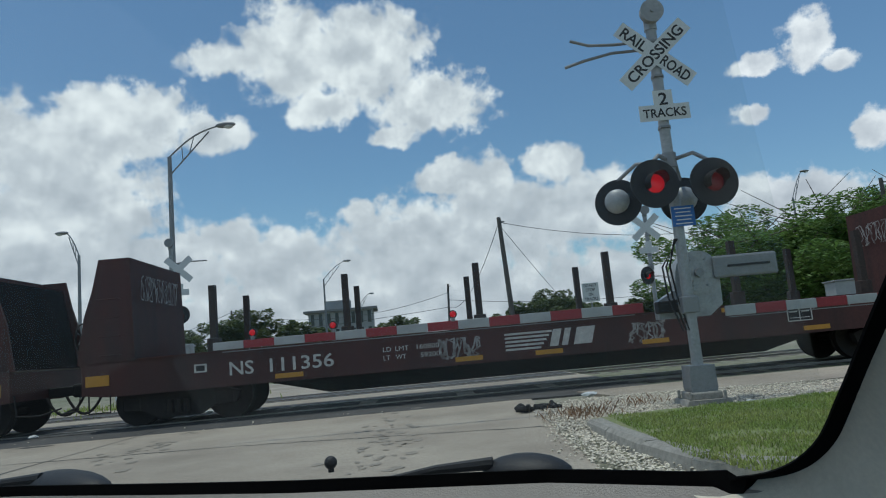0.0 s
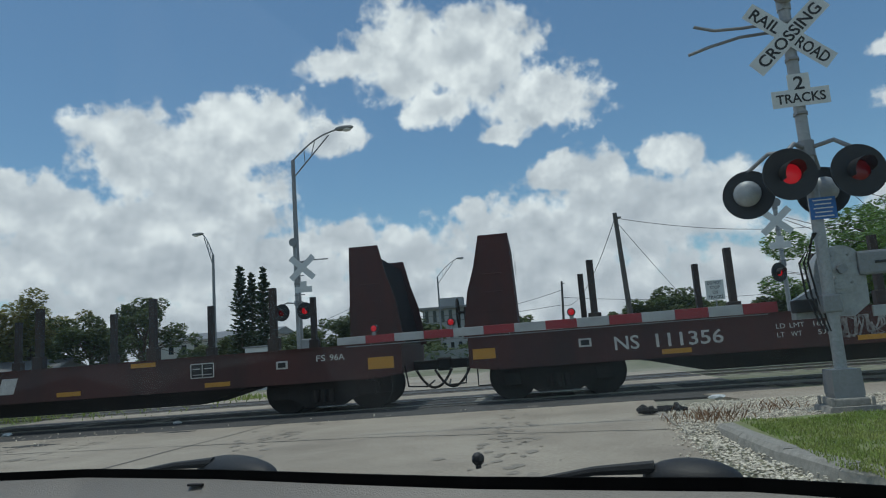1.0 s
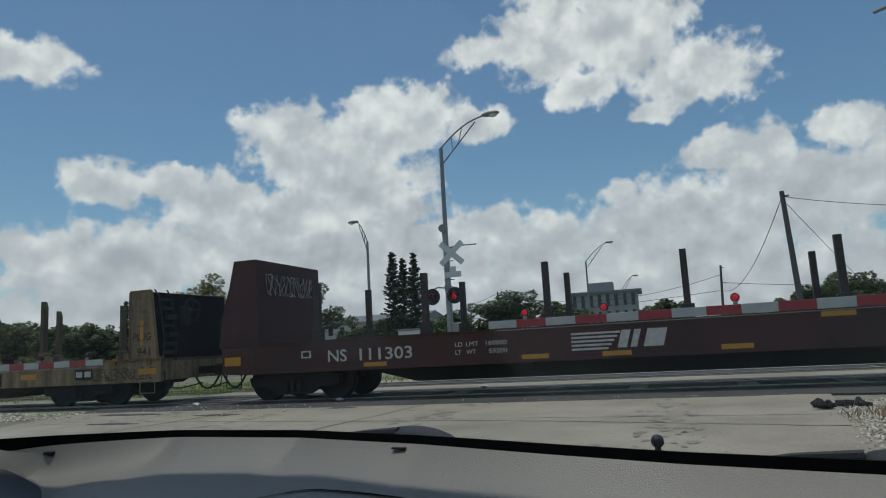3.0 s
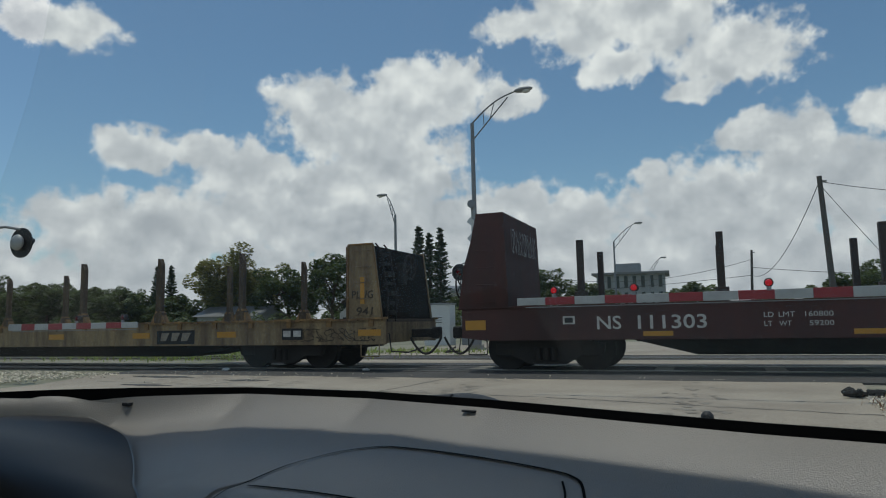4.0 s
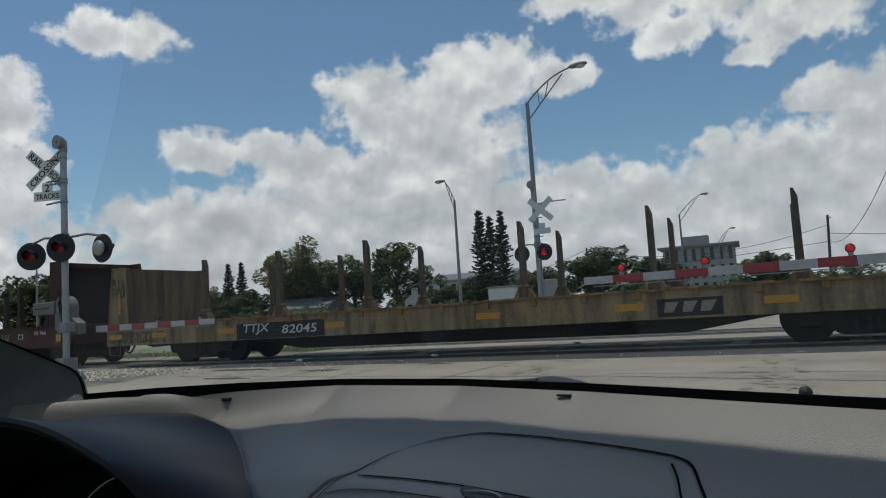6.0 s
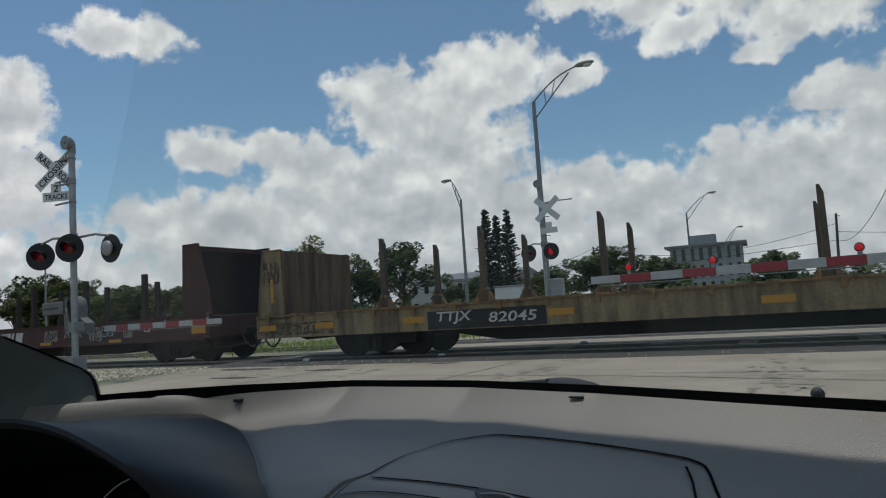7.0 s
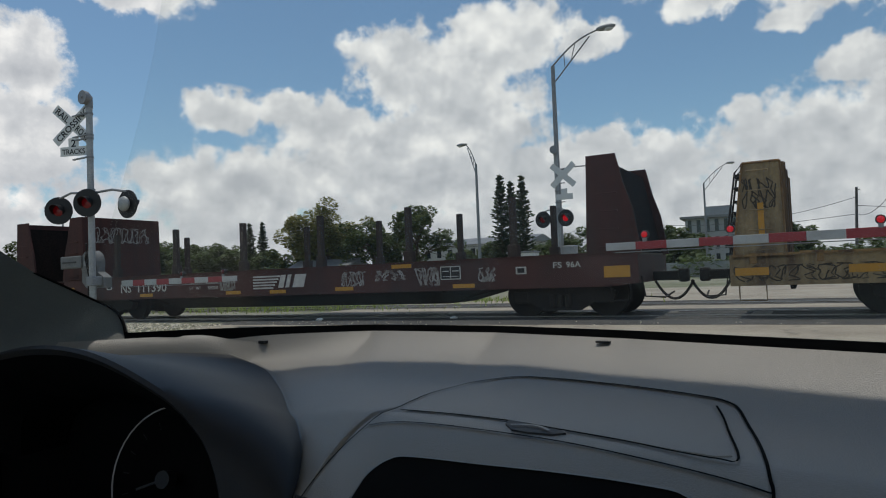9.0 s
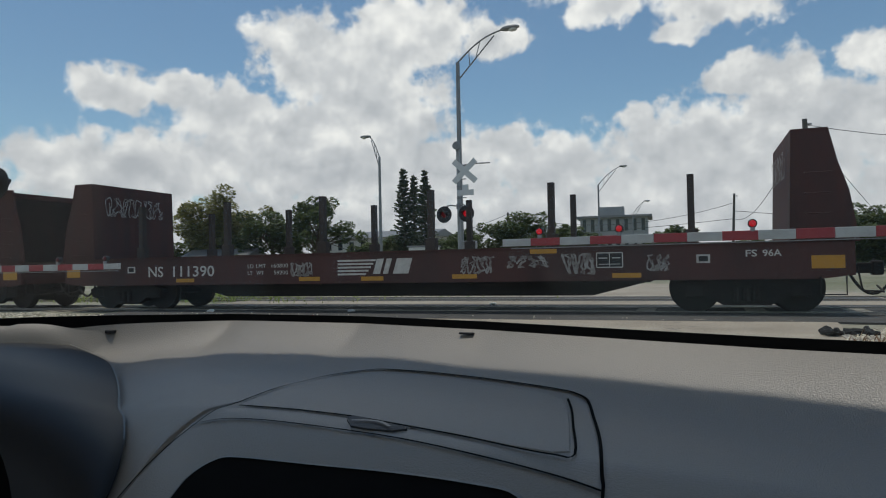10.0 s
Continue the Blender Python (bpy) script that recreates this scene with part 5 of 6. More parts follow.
def stop_sign_board():
    s = thing("warning_sign", pose(6.05, 30, -0.03), "white rectangular sign on a post beyond the tracks", "sign")
    bm = bmesh.new()
    cyl(bm, (0, 0.04, 0), (0, 0.04, 3.2), 0.03, n=8)
    part("post", bm, M_galv, s)
    bm = bmesh.new()
    box(bm, (0, 0, 2.84), (0.74, 0.012, 0.84), bevel=0.004)
    part("plate", bm, M_white, s)
    for k, w in enumerate(("DO NOT", "STOP", "ON", "TRACKS")):
        letters("words", w, 0.19, pose(0, -0.012, 3.15 - 0.2 * k, 90), M_black, s, (0.56, 0.4, 0.2, 0.6)[k], 0.002, centre=True)


stop_sign_board()


def cabinet(m, s, label, mtl):
    c = thing("signal_cabinet", m, label, "equipment cabinet", "trackside cabinets")
    bm = bmesh.new()
    box(bm, (0, 0, s[2] / 2), s, bevel=0.02)
    part("body", bm, mtl, c)
    bm = bmesh.new()
    box(bm, (0, 0, s[2] + 0.04), (s[0] + 0.12, s[1] + 0.12, 0.07), bevel=0.015)
    part("roof", bm, M_galv, c)
    bm = bmesh.new()
    box(bm, (0, -s[1] / 2 - 0.008, s[2] * 0.62), (s[0] * 0.5, 0.01, s[2] * 0.25))
    part("notice_plate", bm, M_white, c)
    bm = bmesh.new()
    for k in range(3):
        box(bm, (0, -s[1] / 2 - 0.016, s[2] * (0.56 + 0.06 * k)), (s[0] * 0.4, 0.004, 0.03))
    part("notice_bars", bm, M_black, c)


cabinet(pose(-14.4, 30, -0.03, 0, 0, 8), (1.3, 1.0, 1.95), "white trackside signal cabinet with ventilated doors", M_white)
cabinet(pose(17.3, 30, -0.03, 0, 0, -6), (1.5, 1.1, 2.3), "pale grey signal cabinet with a white notice", M_greywall)
cabinet(pose(-12.9, 30.4, -0.03, 0, 0, 8), (0.8, 0.8, 1.3), "small pale trackside cabinet", M_galv)

# ---- trees ----


def leaves(rnd, centres, per, spread, size):
    """Arrays of small bent leaf clumps round the centres."""
    vs, fs = [], []
    for cx, cy, cz, r in centres:
        n = int(per * r * r)
        d = rnd.normal(0, 1, (n, 3))
        d /= np.linalg.norm(d, axis=1)[:, None]
        rad = r * rnd.uniform(.55, 1.0, n) ** .6
        p = np.array((cx, cy, cz)) + d * rad[:, None] * np.array((1, 1, .8))
        for q in p:
            a, t, s = rnd.uniform(0, 6.3), rnd.uniform(-.9, .9), size * rnd.uniform(.6, 1.4)
            u = np.array((math.cos(a), math.sin(a), t * .6)) * s
            w = np.array((-math.sin(a) * .55, math.cos(a) * .55, rnd.uniform(-.6, .6))) * s * .7
            b = len(vs)
            vs += [q - u, q + w * .9, q + u, q - w]
            fs.append((b, b + 1, b + 2, b + 3))
    return [tuple(v) for v in vs], fs


def broadleaf(seed, h, w, leaf, bare=0.0, size=0.2, trunk_h=0.25):
    """A tree of height h and crown width w at the origin; returns the thing."""
    rnd = np.random.RandomState(seed)
    t = thing("tree", pose(0, 0, 0), "", "tree", "broadleaf trees")
    bm = bmesh.new()
    centres = []
    tip = Vector((rnd.uniform(-.3, .3), rnd.uniform(-.3, .3), h * 0.62))
    tube(bm, [(0, 0, -0.1), tip * 0.4, tip * 0.75, tip], [0.035 * h * 0.8, 0.028 * h * 0.8, 0.018 * h, 0.008 * h], 9)
    for k in range(9):
        f = rnd.uniform(trunk_h, 0.9)
        a = 2.4 * k + rnd.uniform(-.4, .4)
        l = w * 0.5 * rnd.uniform(.55, .95) * (1.15 - 0.5 * f)
        p = tip * f
        e = p + Vector((math.cos(a) * l, math.sin(a) * l, rnd.uniform(.12, .34) * h))
        m = (p + e) / 2 + Vector((0, 0, 0.04 * h))
        tube(bm, [p, m, e], [0.012 * h, 0.008 * h, 0.003 * h], 6)
        r = w * rnd.uniform(.13, .21)
        centres.append((*e, r))
        for j in range(4):
            o = Vector(rnd.normal(0, 1, 3)) * r * 0.9
            q = e + Vector((o.x, o.y, o.z * .7))
            tube(bm, [m, q], [0.005 * h, 0.002 * h], 5)
            centres.append((*q, r * rnd.uniform(.45, .8)))
    for k in range(10):
        a, l = 2.1 * k + rnd.uniform(-.4, .4), w * rnd.uniform(.1, .4)
        q = Vector((math.cos(a) * l, math.sin(a) * l, h * rnd.uniform(trunk_h * 0.6 + 0.05, 0.55)))
        tube(bm, [tip * 0.35, q], [0.006 * h, 0.002 * h], 5)
        centres.append((*q, w * rnd.uniform(.09, .15)))
    centres.append((*(tip + Vector((0, 0, h * 0.18))), w * .2))
    part("trunk", bm, M_bark, t)
    zmax = max(c[2] + c[3] * .8 for c in centres)
    vs, fs = leaves(rnd, centres, (1 - bare) * 230.0, 1, size)
    k = h / zmax
    raw("crown", [(x, y, z * k) for x, y, z in vs], fs, leaf, t)
    return t


def norfolk(seed, h, w):
    rnd = np.random.RandomState(seed)
    t = thing("tree", pose(0, 0, 0), "", "tree", "tall pines")
    bm = bmesh.new()
    tube(bm, [(0, 0, -0.1), (0, 0, h * .5), (0, 0, h)], [0.16, 0.11, 0.02], 8)
    vs, fs = [], []
    z = h * 0.12
    while z < h * 0.99:
        f = z / h
        l = w * 0.5 * (1 - f) ** 0.72 * rnd.uniform(.65, 1.15) + 0.10
        a0 = rnd.uniform(0, 6)
        for k in range(7):
            a = a0 + k * 0.9 + rnd.uniform(-.15, .15)
            ll = l * rnd.uniform(.75, 1.1)
            zb = z + rnd.uniform(-.14, .14)
            e = Vector((math.cos(a) * ll, math.sin(a) * ll, zb + rnd.uniform(0.05, 0.45) * ll))
            tube(bm, [(0, 0, zb), e], [0.025, 0.01], 4)
            for j in range(9):
                g = 0.15 + 0.85 * j / 8
                q = np.array(e) * g + np.array((0, 0, zb * (1 - g) + rnd.uniform(-.06, .06)))
                s = 0.23 * rnd.uniform(.7, 1.3)
                u = np.array((math.cos(a), math.sin(a), .25)) * s
                wv = np.array((-math.sin(a), math.cos(a), rnd.uniform(-1.0, 1.1))) * s * .6
                b = len(vs)
                vs += [tuple(q - u), tuple(q + wv), tuple(q + u), tuple(q - wv)]
                fs.append((b, b + 1, b + 2, b + 3))
        z += 0.30
    part("trunk", bm, M_bark, t)
    raw("crown", vs, fs, M_pine, t)
    return t


def plant(proto, label, spots):
    """Copies of a tree at (x, y, height scale, turn); the first spot takes the prototype itself."""
    for i, (x, y, s, turn) in enumerate(spots):
        m = pose(x, y, -0.03, 0, 0, turn)
        ob = proto if i == 0 else copy_thing(proto, m)
        ob.matrix_basis = m @ Matrix.Diagonal((s, s, s, 1))
        tagged(ob, label)


plant(broadleaf(21, 11.6, 11.0, M_leafdry, 0.35, 0.24, 0.3), "tall open-crowned tree with sparse yellow-green leaves", [(-61.5, 70, 1.0, 0)])
plant(broadleaf(22, 8.6, 9.0, M_leaf, 0.1, 0.23), "broad dark green tree behind the railway", [(-54.0, 70, 0.98, 0), (-22.5, 72, 0.80, 120), (-127, 72, 1.45, 40), (-101, 74, 1.0, 70), (8.0, 61, 0.62, 150), (-70, 78, 0.85, 10)])
plant(broadleaf(23, 10.0, 7.5, M_leaf, 0.3, 0.23, 0.35), "leafy tree with an uneven crown behind the railway", [(-47.5, 70, 1.0, 0), (-117, 70, 1.1, 60), (-139, 72, 1.15, 130), (-30.0, 76, 0.55, 20), (-86, 72, 0.75, 80)])
plant(broadleaf(24, 9.0, 12.0, M_leafsunlit, 0.0, 0.17, 0.15), "dense green tree with a broad crown, leaves coloured as sunlit", [(20.8, 45, 0.95, 0), (27, 46, 1.06, 70), (34, 44, 1.12, 140), (31, 54, 1.15, 200), (24.5, 54, 1.0, 250), (40, 48, 1.2, 30), (47, 52, 1.2, 300)])
plant(broadleaf(25, 5.2, 7.0, M_leaf, 0.0, 0.25, 0.05), "low bushy dark green tree", [(-17, 72, 1.0, 0), (-6.3, 72, 0.9, 50), (-29, 70, 0.92, 90), (-38, 72, 0.9, 10), (10.5, 60, 0.85, 200), (5.8, 62, 0.8, 300), (15.5, 60, 0.72, 20), (-79, 72, 1.2, 60), (-73, 70, 1.1, 160), (-94, 72, 1.15, 280), (-108, 76, 1.3, 140), (-97, 68, 1.5, 33), (-104, 70, 1.65, 190), (-113, 70, 1.7, 250), (-121, 70, 1.8, 20), (-88, 70, 1.4, 310), (-83, 69, 1.3, 100), (-67, 74, 1.1, 75), (21, 66, 1.0, 45), (-42.5, 74, 0.75, 210)])
plant(norfolk(5, 12.4, 3.7), "tall narrow tiered pine", [(-35.5, 70, 1.0, 0), (-34.6, 70.9, 0.94, 40), (-32.8, 70, 0.97, 90), (-76.6, 70, 0.79, 10), (-75.0, 71, 0.80, 60)])


def far_woods():
    rnd = np.random.RandomState(9)
    cs = []
    for i in range(420):
        x = rnd.uniform(-330, 260)
        y = rnd.uniform(150, 190)
        r = rnd.uniform(1.6, 3.2)
        cs.append((x, y, rnd.uniform(0.5, 4.2) + 1.3 * math.sin(x * .05), r))
    vs, fs = leaves(rnd, cs, 34, 1, 0.62)
    tagged(raw("distant_woods", vs, fs, M_leaf), "low dark line of distant woods", "woods", kind="stuff")


far_woods()


def hedge():
    rnd = np.random.RandomState(12)
    cs = [(x + rnd.uniform(-1, 1), rnd.uniform(52, 60), rnd.uniform(0.2, 1.7), rnd.uniform(.8, 1.5)) for x in np.arange(-95, -18, 0.9)]
    cs += [(x + rnd.uniform(-1, 1), rnd.uniform(56, 66), rnd.uniform(0.2, 1.5), rnd.uniform(.8, 1.4)) for x in np.arange(-16, 45, 1.1)]
    vs, fs = leaves(rnd, cs, 70, 1, 0.24)
    tagged(raw("hedge", vs, fs, M_leaf), "low dark green hedges and scrub along the far street", "hedge", kind="stuff")


hedge()

# ---- buildings ----


def building(m, w, d, h, storeys, bays, wall, label, eave=0.8, roof=M_roofm, win=(0.5, 0.6), pitched=False):
    b = thing("building", m, label, "building", "buildings beyond the railway")
    bm = bmesh.new()
    box(bm, (0, d / 2, h / 2), (w, d, h))
    part("wall", bm, wall, b)
    bm = bmesh.new()
    if pitched:
        prism(bm, [(-eave, h), (d / 2, h + 1.3), (d + eave, h)], -w / 2 - eave, w / 2 + eave, "x")
    else:
        box(bm, (0, d / 2, h + 0.22), (w + 2 * eave, d + 2 * eave, 0.44))
    part("roof", bm, roof, b)
    sh = h / storeys
    bm = bmesh.new()
    ww, wh = w / bays * win[0], sh * win[1]
    box(bm, (0, 0, 0), (ww, 0.12, wh))
    me_p = mesh_of("pane", bm, M_window)
    bm = bmesh.new()
    for dx, dz, sx, sz in ((0, wh / 2 + .05, ww + .2, .1), (0, -wh / 2 - .05, ww + .3, .12), (-ww / 2 - .05, 0, .1, wh), (ww / 2 + .05, 0, .1, wh)):
        box(bm, (dx, -0.02, dz), (sx, 0.16, sz))
    me_f = mesh_of("window_frame", bm, wall)
    for s in range(storeys):
        for k in range(bays):
            wn = again("window", me_f, b, pose(-w / 2 + w * (k + 0.5) / bays, -0.02, sh * (s + 0.55)))
            again("pane", me_p, wn, pose(0, 0, 0))
    return b


B = building(pose(-23.3, 140, 0, 0, 0, 6), 13.2, 12, 10.0, 3, 8, M_greywall, "grey three-storey office block with tall dark windows", 0.9, M_roofm, (0.42, 0.72))
bm = bmesh.new()
box(bm, (-0.6, 5, 11.4), (5.0, 5, 2.0))
part("roof_plant_room", bm, M_greywall, B)
building(pose(-56.0, 100, 0, 0, 0, 0), 20, 10, 5.9, 2, 9, M_stucco, "long low white two-storey building with a grey roof", 0.6, M_roofm, (0.4, 0.45), True)
building(pose(-58.5, 64, 0, 0, 0, 12), 8, 7, 2.3, 1, 4, M_greywall, "low shed with a grey metal roof among trees", 0.5, M_roofm, (0.4, 0.4), True)
bm = bmesh.new()
box(bm, (-30, 60, 0.6), (46, 0.2, 1.3))
tagged(part("boundary_wall", bm, M_greywall), "long low grey wall along the far street", "wall", kind="structure")

# ---- the car in which the camera stands ----
CAR_M = pose(-0.58, 0.10, 0, 0, 0, -8.0)


def C(u, v, z):
    return CAR_M @ Vector((u, v, z))


def base_v(u):
    """The foot of the windscreen, ahead of the dash."""
    return float(np.interp(u, (-0.98, -0.9, -0.84, -0.7, -0.5, -0.24, 0.0, 0.2, 0.35, 0.6, 0.74, 0.9), (-0.08, 0.02, 0.10, 0.20, 0.29, 0.315, 0.285, 0.24, 0.21, 0.187, 0.13, -0.02)))


def shade_edge_v(u):
    """Front edge of the unseen roof, shaped to throw the dash's shadow line."""
    return float(np.interp(u, (-0.98, -0.894, -0.814, -0.634, -0.474, -0.324, -0.194, -0.024, 0.106, 0.226, 0.306, 0.5, 0.82), (0.06, 0.144, 0.179, 0.239, 0.264, 0.262, 0.24, 0.21, 0.184, 0.166, 0.155, 0.125, 0.06)))


def patch(bm, grid):
    vs = [[bm.verts.new(p) for p in row] for row in grid]
    for a, b in zip(vs, vs[1:]):
        for k in range(len(a) - 1):
            bm.faces.new((a[k], a[k + 1], b[k + 1], b[k]))


def ribbon(bm, pts, w, lift=0.0015):
    """A narrow raised line on a surface through local points."""
    prev = None
    for i, p in enumerate(pts):
        a, b = Vector(pts[max(i - 1, 0)]), Vector(pts[min(i + 1, len(pts) - 1)])
        d = b - a
        n = Vector((-d.y, d.x, 0)).normalized() * w / 2 * (0.28 + 0.72 * abs(d.x) / max(1e-6, d.length))
        p = Vector(p) + Vector((0, 0, lift))
        cur = (bm.verts.new(p + n), bm.verts.new(p - n))
        if prev:
            bm.faces.new((prev[0], prev[1], cur[1], cur[0]))
        prev = cur


# the foot of the instrument hood on the dash, and its lip towards the driver
HOOD_FOOT = [(-1.02, 0.06, 0.895), (-0.92, 0.12, 0.897), (-0.786, 0.145, 0.893), (-0.684, 0.13, 0.887), (-0.592, 0.114, 0.876), (-0.49, 0.062, 0.867), (-0.40, 0.008, 0.862), (-0.315, -0.048, 0.857), (-0.28, -0.065, 0.853), (-0.22, -0.105, 0.838), (-0.18, -0.142, 0.818), (-0.16, -0.172, 0.800), (-0.155, -0.20, 0.775)]
HOOD_LIP = [(-0.93, -0.25, 0.78), (-0.89, -0.26, 0.86), (-0.80, -0.262, 0.918), (-0.682, -0.261, 0.943), (-0.571, -0.257, 0.956), (-0.47, -0.249, 0.956), (-0.393, -0.236, 0.9415), (-0.298, -0.22, 0.908), (-0.256, -0.212, 0.8805), (-0.232, -0.208, 0.854), (-0.213, -0.208, 0.81), (-0.205, -0.212, 0.74)]


def foot_gap(u, v):
    """Distance from the hood's foot."""
    p = Vector((u, v))
    best = 9.0
    for a, b in zip(HOOD_FOOT[4:], HOOD_FOOT[5:]):
        a, b = Vector(a[:2]), Vector(b[:2])
        f = max(0.0, min(1.0, (p - a).dot(b - a) / (b - a).length_squared))
        best = min(best, (p - a - (b - a) * f).length)
    return best


def dash_z(u, v):
    """Height of the dash top: rises to the glass, rolls down to the cabin, hollow beside the hood."""
    f = max(0.0, min(1.0, 1 + (v - base_v(u)) / float(np.interp(u, (-0.85, -0.75, -0.6, -0.45), (0.03, 0.04, 0.11, 0.2)))))
    z = 0.872 + 0.060 * f ** 3
    d = max(0.0, -0.05 - v)
    z -= 0.25 * d + 2.0 * d * d
    return z - 0.020 * max(0.0, 1 - foot_gap(u, v) / 0.09) ** 2


def along(pts, n):
    """n points evenly spaced along a smooth curve through pts."""
    fine = []
    for i in range(len(pts) - 1):
        p0, p1, p2, p3 = (Vector(pts[max(0, min(len(pts) - 1, j))]) for j in (i - 1, i, i + 1, i + 2))
        for k in range(8):
            t = k / 8
            fine.append(0.5 * (2 * p1 + (p2 - p0) * t + (2 * p0 - 5 * p1 + 4 * p2 - p3) * t * t + (3 * p1 - p0 - 3 * p2 + p3) * t ** 3))
    fine.append(Vector(pts[-1]))
    run_l = [0.0]
    for a, b in zip(fine, fine[1:]):
        run_l.append(run_l[-1] + (b - a).length)
    res, j = [], 0
    for k in range(n):
        d = run_l[-1] * k / (n - 1)
        while j < len(fine) - 2 and run_l[j + 1] < d:
            j += 1
        f = (d - run_l[j]) / max(1e-9, run_l[j + 1] - run_l[j])
        res.append(fine[j] + (fine[j + 1] - fine[j]) * min(1.0, f))
    return res


def build_car():
    car = thing("car_interior", CAR_M, "grey plastic car dashboard behind a windscreen with a painted-in haze", "car")
    # dash top
    bm = bmesh.new()
    edge = along(HOOD_FOOT, 120)
    us = [-0.78 + 1.66 * i / 166 for i in range(167)]
    grid = []
    for u in us:
        v1 = base_v(u) - 0.003
        v0 = float(np.interp(u, [p.x for p in edge] + [-0.15], [p.y - 0.004 for p in edge] + [-0.30]))
        grid.append([(u, v1 + (v0 - v1) * k / 50, dash_z(u, v1 + (v0 - v1) * k / 50)) for k in range(51)])
    patch(bm, grid)
    part("dash_top", bm, M_dash, car, "grained grey dash top", True)
    # steep end of the dash between the hood and the glass
    bm = bmesh.new()
    rows = []
    for k in range(29):
        u = -0.97 + 0.28 * k / 28
        v = base_v(u)
        g = max(0.0, min(1.0, (-0.69 - u) / 0.12))
        g = g * g * (3 - 2 * g)
        row = []
        for du, dv, z in ((0.0, 0.006, 0.929), (0.004, 0.014, 0.922), (0.008, 0.022, 0.905), (0.012, 0.03, 0.86)):
            row.append((u + du, v - dv, g * z + (1 - g) * (dash_z(u + du, v - dv) - 0.003)))
        rows.append(row)
    patch(bm, rows)
    part("dash_end", bm, M_dash, car, "grained grey dash end", True)
    bm = bmesh.new()
    box(bm, (-0.05, -0.31, 0.5), (1.86, 0.04, 0.5))
    part("dash_front", bm, M_blackplastic, car)
    # storage lid: raised panel with rounded outline, seam, latch
    out = [(-0.150, -0.20), (-0.156, -0.174), (-0.152, -0.135), (-0.147, -0.108), (-0.143, -0.075), (-0.148, -0.025), (-0.163, 0.02), (-0.178, 0.073), (-0.181, 0.117), (-0.176, 0.165), (-0.133, 0.198), (-0.08, 0.20), (0.0, 0.192), (0.09, 0.173), (0.15, 0.157), (0.171, 0.148), (0.191, 0.129), (0.217, 0.072), (0.236, 0.027), (0.252, -0.015), (0.27, -0.067), (0.277, -0.087), (0.30, -0.18), (0.31, -0.25)]

    def smooth(pts, n=4):
        res = []
        for i in range(len(pts) - 1):
            p0, p1, p2, p3 = (Vector((*pts[max(0, min(len(pts) - 1, j))], 0)) for j in (i - 1, i, i + 1, i + 2))
            for k in range(n):
                t = k / n
                q = 0.5 * (2 * p1 + (p2 - p0) * t + (2 * p0 - 5 * p1 + 4 * p2 - p3) * t * t + (3 * p1 - p0 - 3 * p2 + p3) * t ** 3)
                res.append((q.x, q.y))
        return res + [pts[-1]]
    line = smooth(out)
    bm = bmesh.new()
    ribbon(bm, [(u, v, dash_z(u, v)) for u, v in line], 0.0052)
    part("lid_surround_seam", bm, M_seam, car)
    lid = [(-0.134, -0.022), (-0.152, 0.03), (-0.162, 0.073), (-0.164, 0.12), (-0.155, 0.165), (-0.12, 0.187), (-0.06, 0.188), (0.0, 0.180), (0.083, 0.161), (0.14, 0.146), (0.165, 0.131), (0.184, 0.095), (0.204, 0.047), (0.236, -0.036), (0.225, -0.044), (0.19, -0.041), (0.138, -0.030), (0.077, -0.021), (0.0, -0.011), (-0.069, -0.013)]
    bm = bmesh.new()
    ring = [Vector((u, v, dash_z(u, v))) for u, v in lid]
    c = sum((Vector(p) for p in ring), Vector()) / len(ring)
    top = [bm.verts.new(p + (c - p) * 0.012 + Vector((0, 0, 0.0012))) for p in ring]
    low = [bm.verts.new(p + Vector((0, 0, -0.004))) for p in ring]
    inner = [bm.verts.new(Vector((*(p + (c - p) * 0.45).xy, dash_z(*(p + (c - p) * 0.45).xy) + 0.0022))) for p in ring]
    mid = bm.verts.new(Vector((c.x, c.y, dash_z(c.x, c.y) + 0.0024)))
    for i in range(len(ring)):
        j = (i + 1) % len(ring)
        bm.faces.new((inner[i], inner[j], mid))
        bm.faces.new((top[i], top[j], inner[j], inner[i]))
        bm.faces.new((low[i], low[j], top[j], top[i]))
    lid_ob = part("storage_lid", bm, M_dash, car, "grey lid of the dash-top storage bin", True)
    bm = bmesh.new()
    ribbon(bm, [(u, v, dash_z(u, v)) for u, v in smooth([(-0.138, -0.026), (-0.073, -0.016), (0.0, -0.014), (0.077, -0.024), (0.139, -0.033), (0.195, -0.046), (0.228, -0.05), (0.241, -0.042), (0.206, 0.047), (0.186, 0.097), (0.168, 0.133)])], 0.0042)
    part("lid_seam", bm, M_seam, lid_ob)
    bm = bmesh.new()
    ribbon(bm, [(u, v, dash_z(u, v)) for u, v in smooth([(-0.140, -0.076), (-0.111, -0.064), (-0.066, -0.058), (0.0, -0.056), (0.09, -0.057), (0.179, -0.066), (0.24, -0.075), (0.275, -0.083)])], 0.0034)
    part("panel_seam", bm, M_seam, car)
    bm = bmesh.new()
    la = [(0.004, -0.012), (0.04, -0.02), (0.074, -0.027), (0.083, -0.034), (0.074, -0.045), (0.05, -0.049), (0.03, -0.047), (0.01, -0.028)]
    prism(bm, la, 0.866, 0.8738, "z")
    latch = part("latch", bm, M_blackplastic, car, "recessed black latch")
    bm = bmesh.new()
    ribbon(bm, [(0.022 + 0.046 * k / 8, -0.036 - 0.004 * k / 8 + 0.010 * math.sin(math.pi * k / 8), 0.8742) for k in range(9)], 0.004)
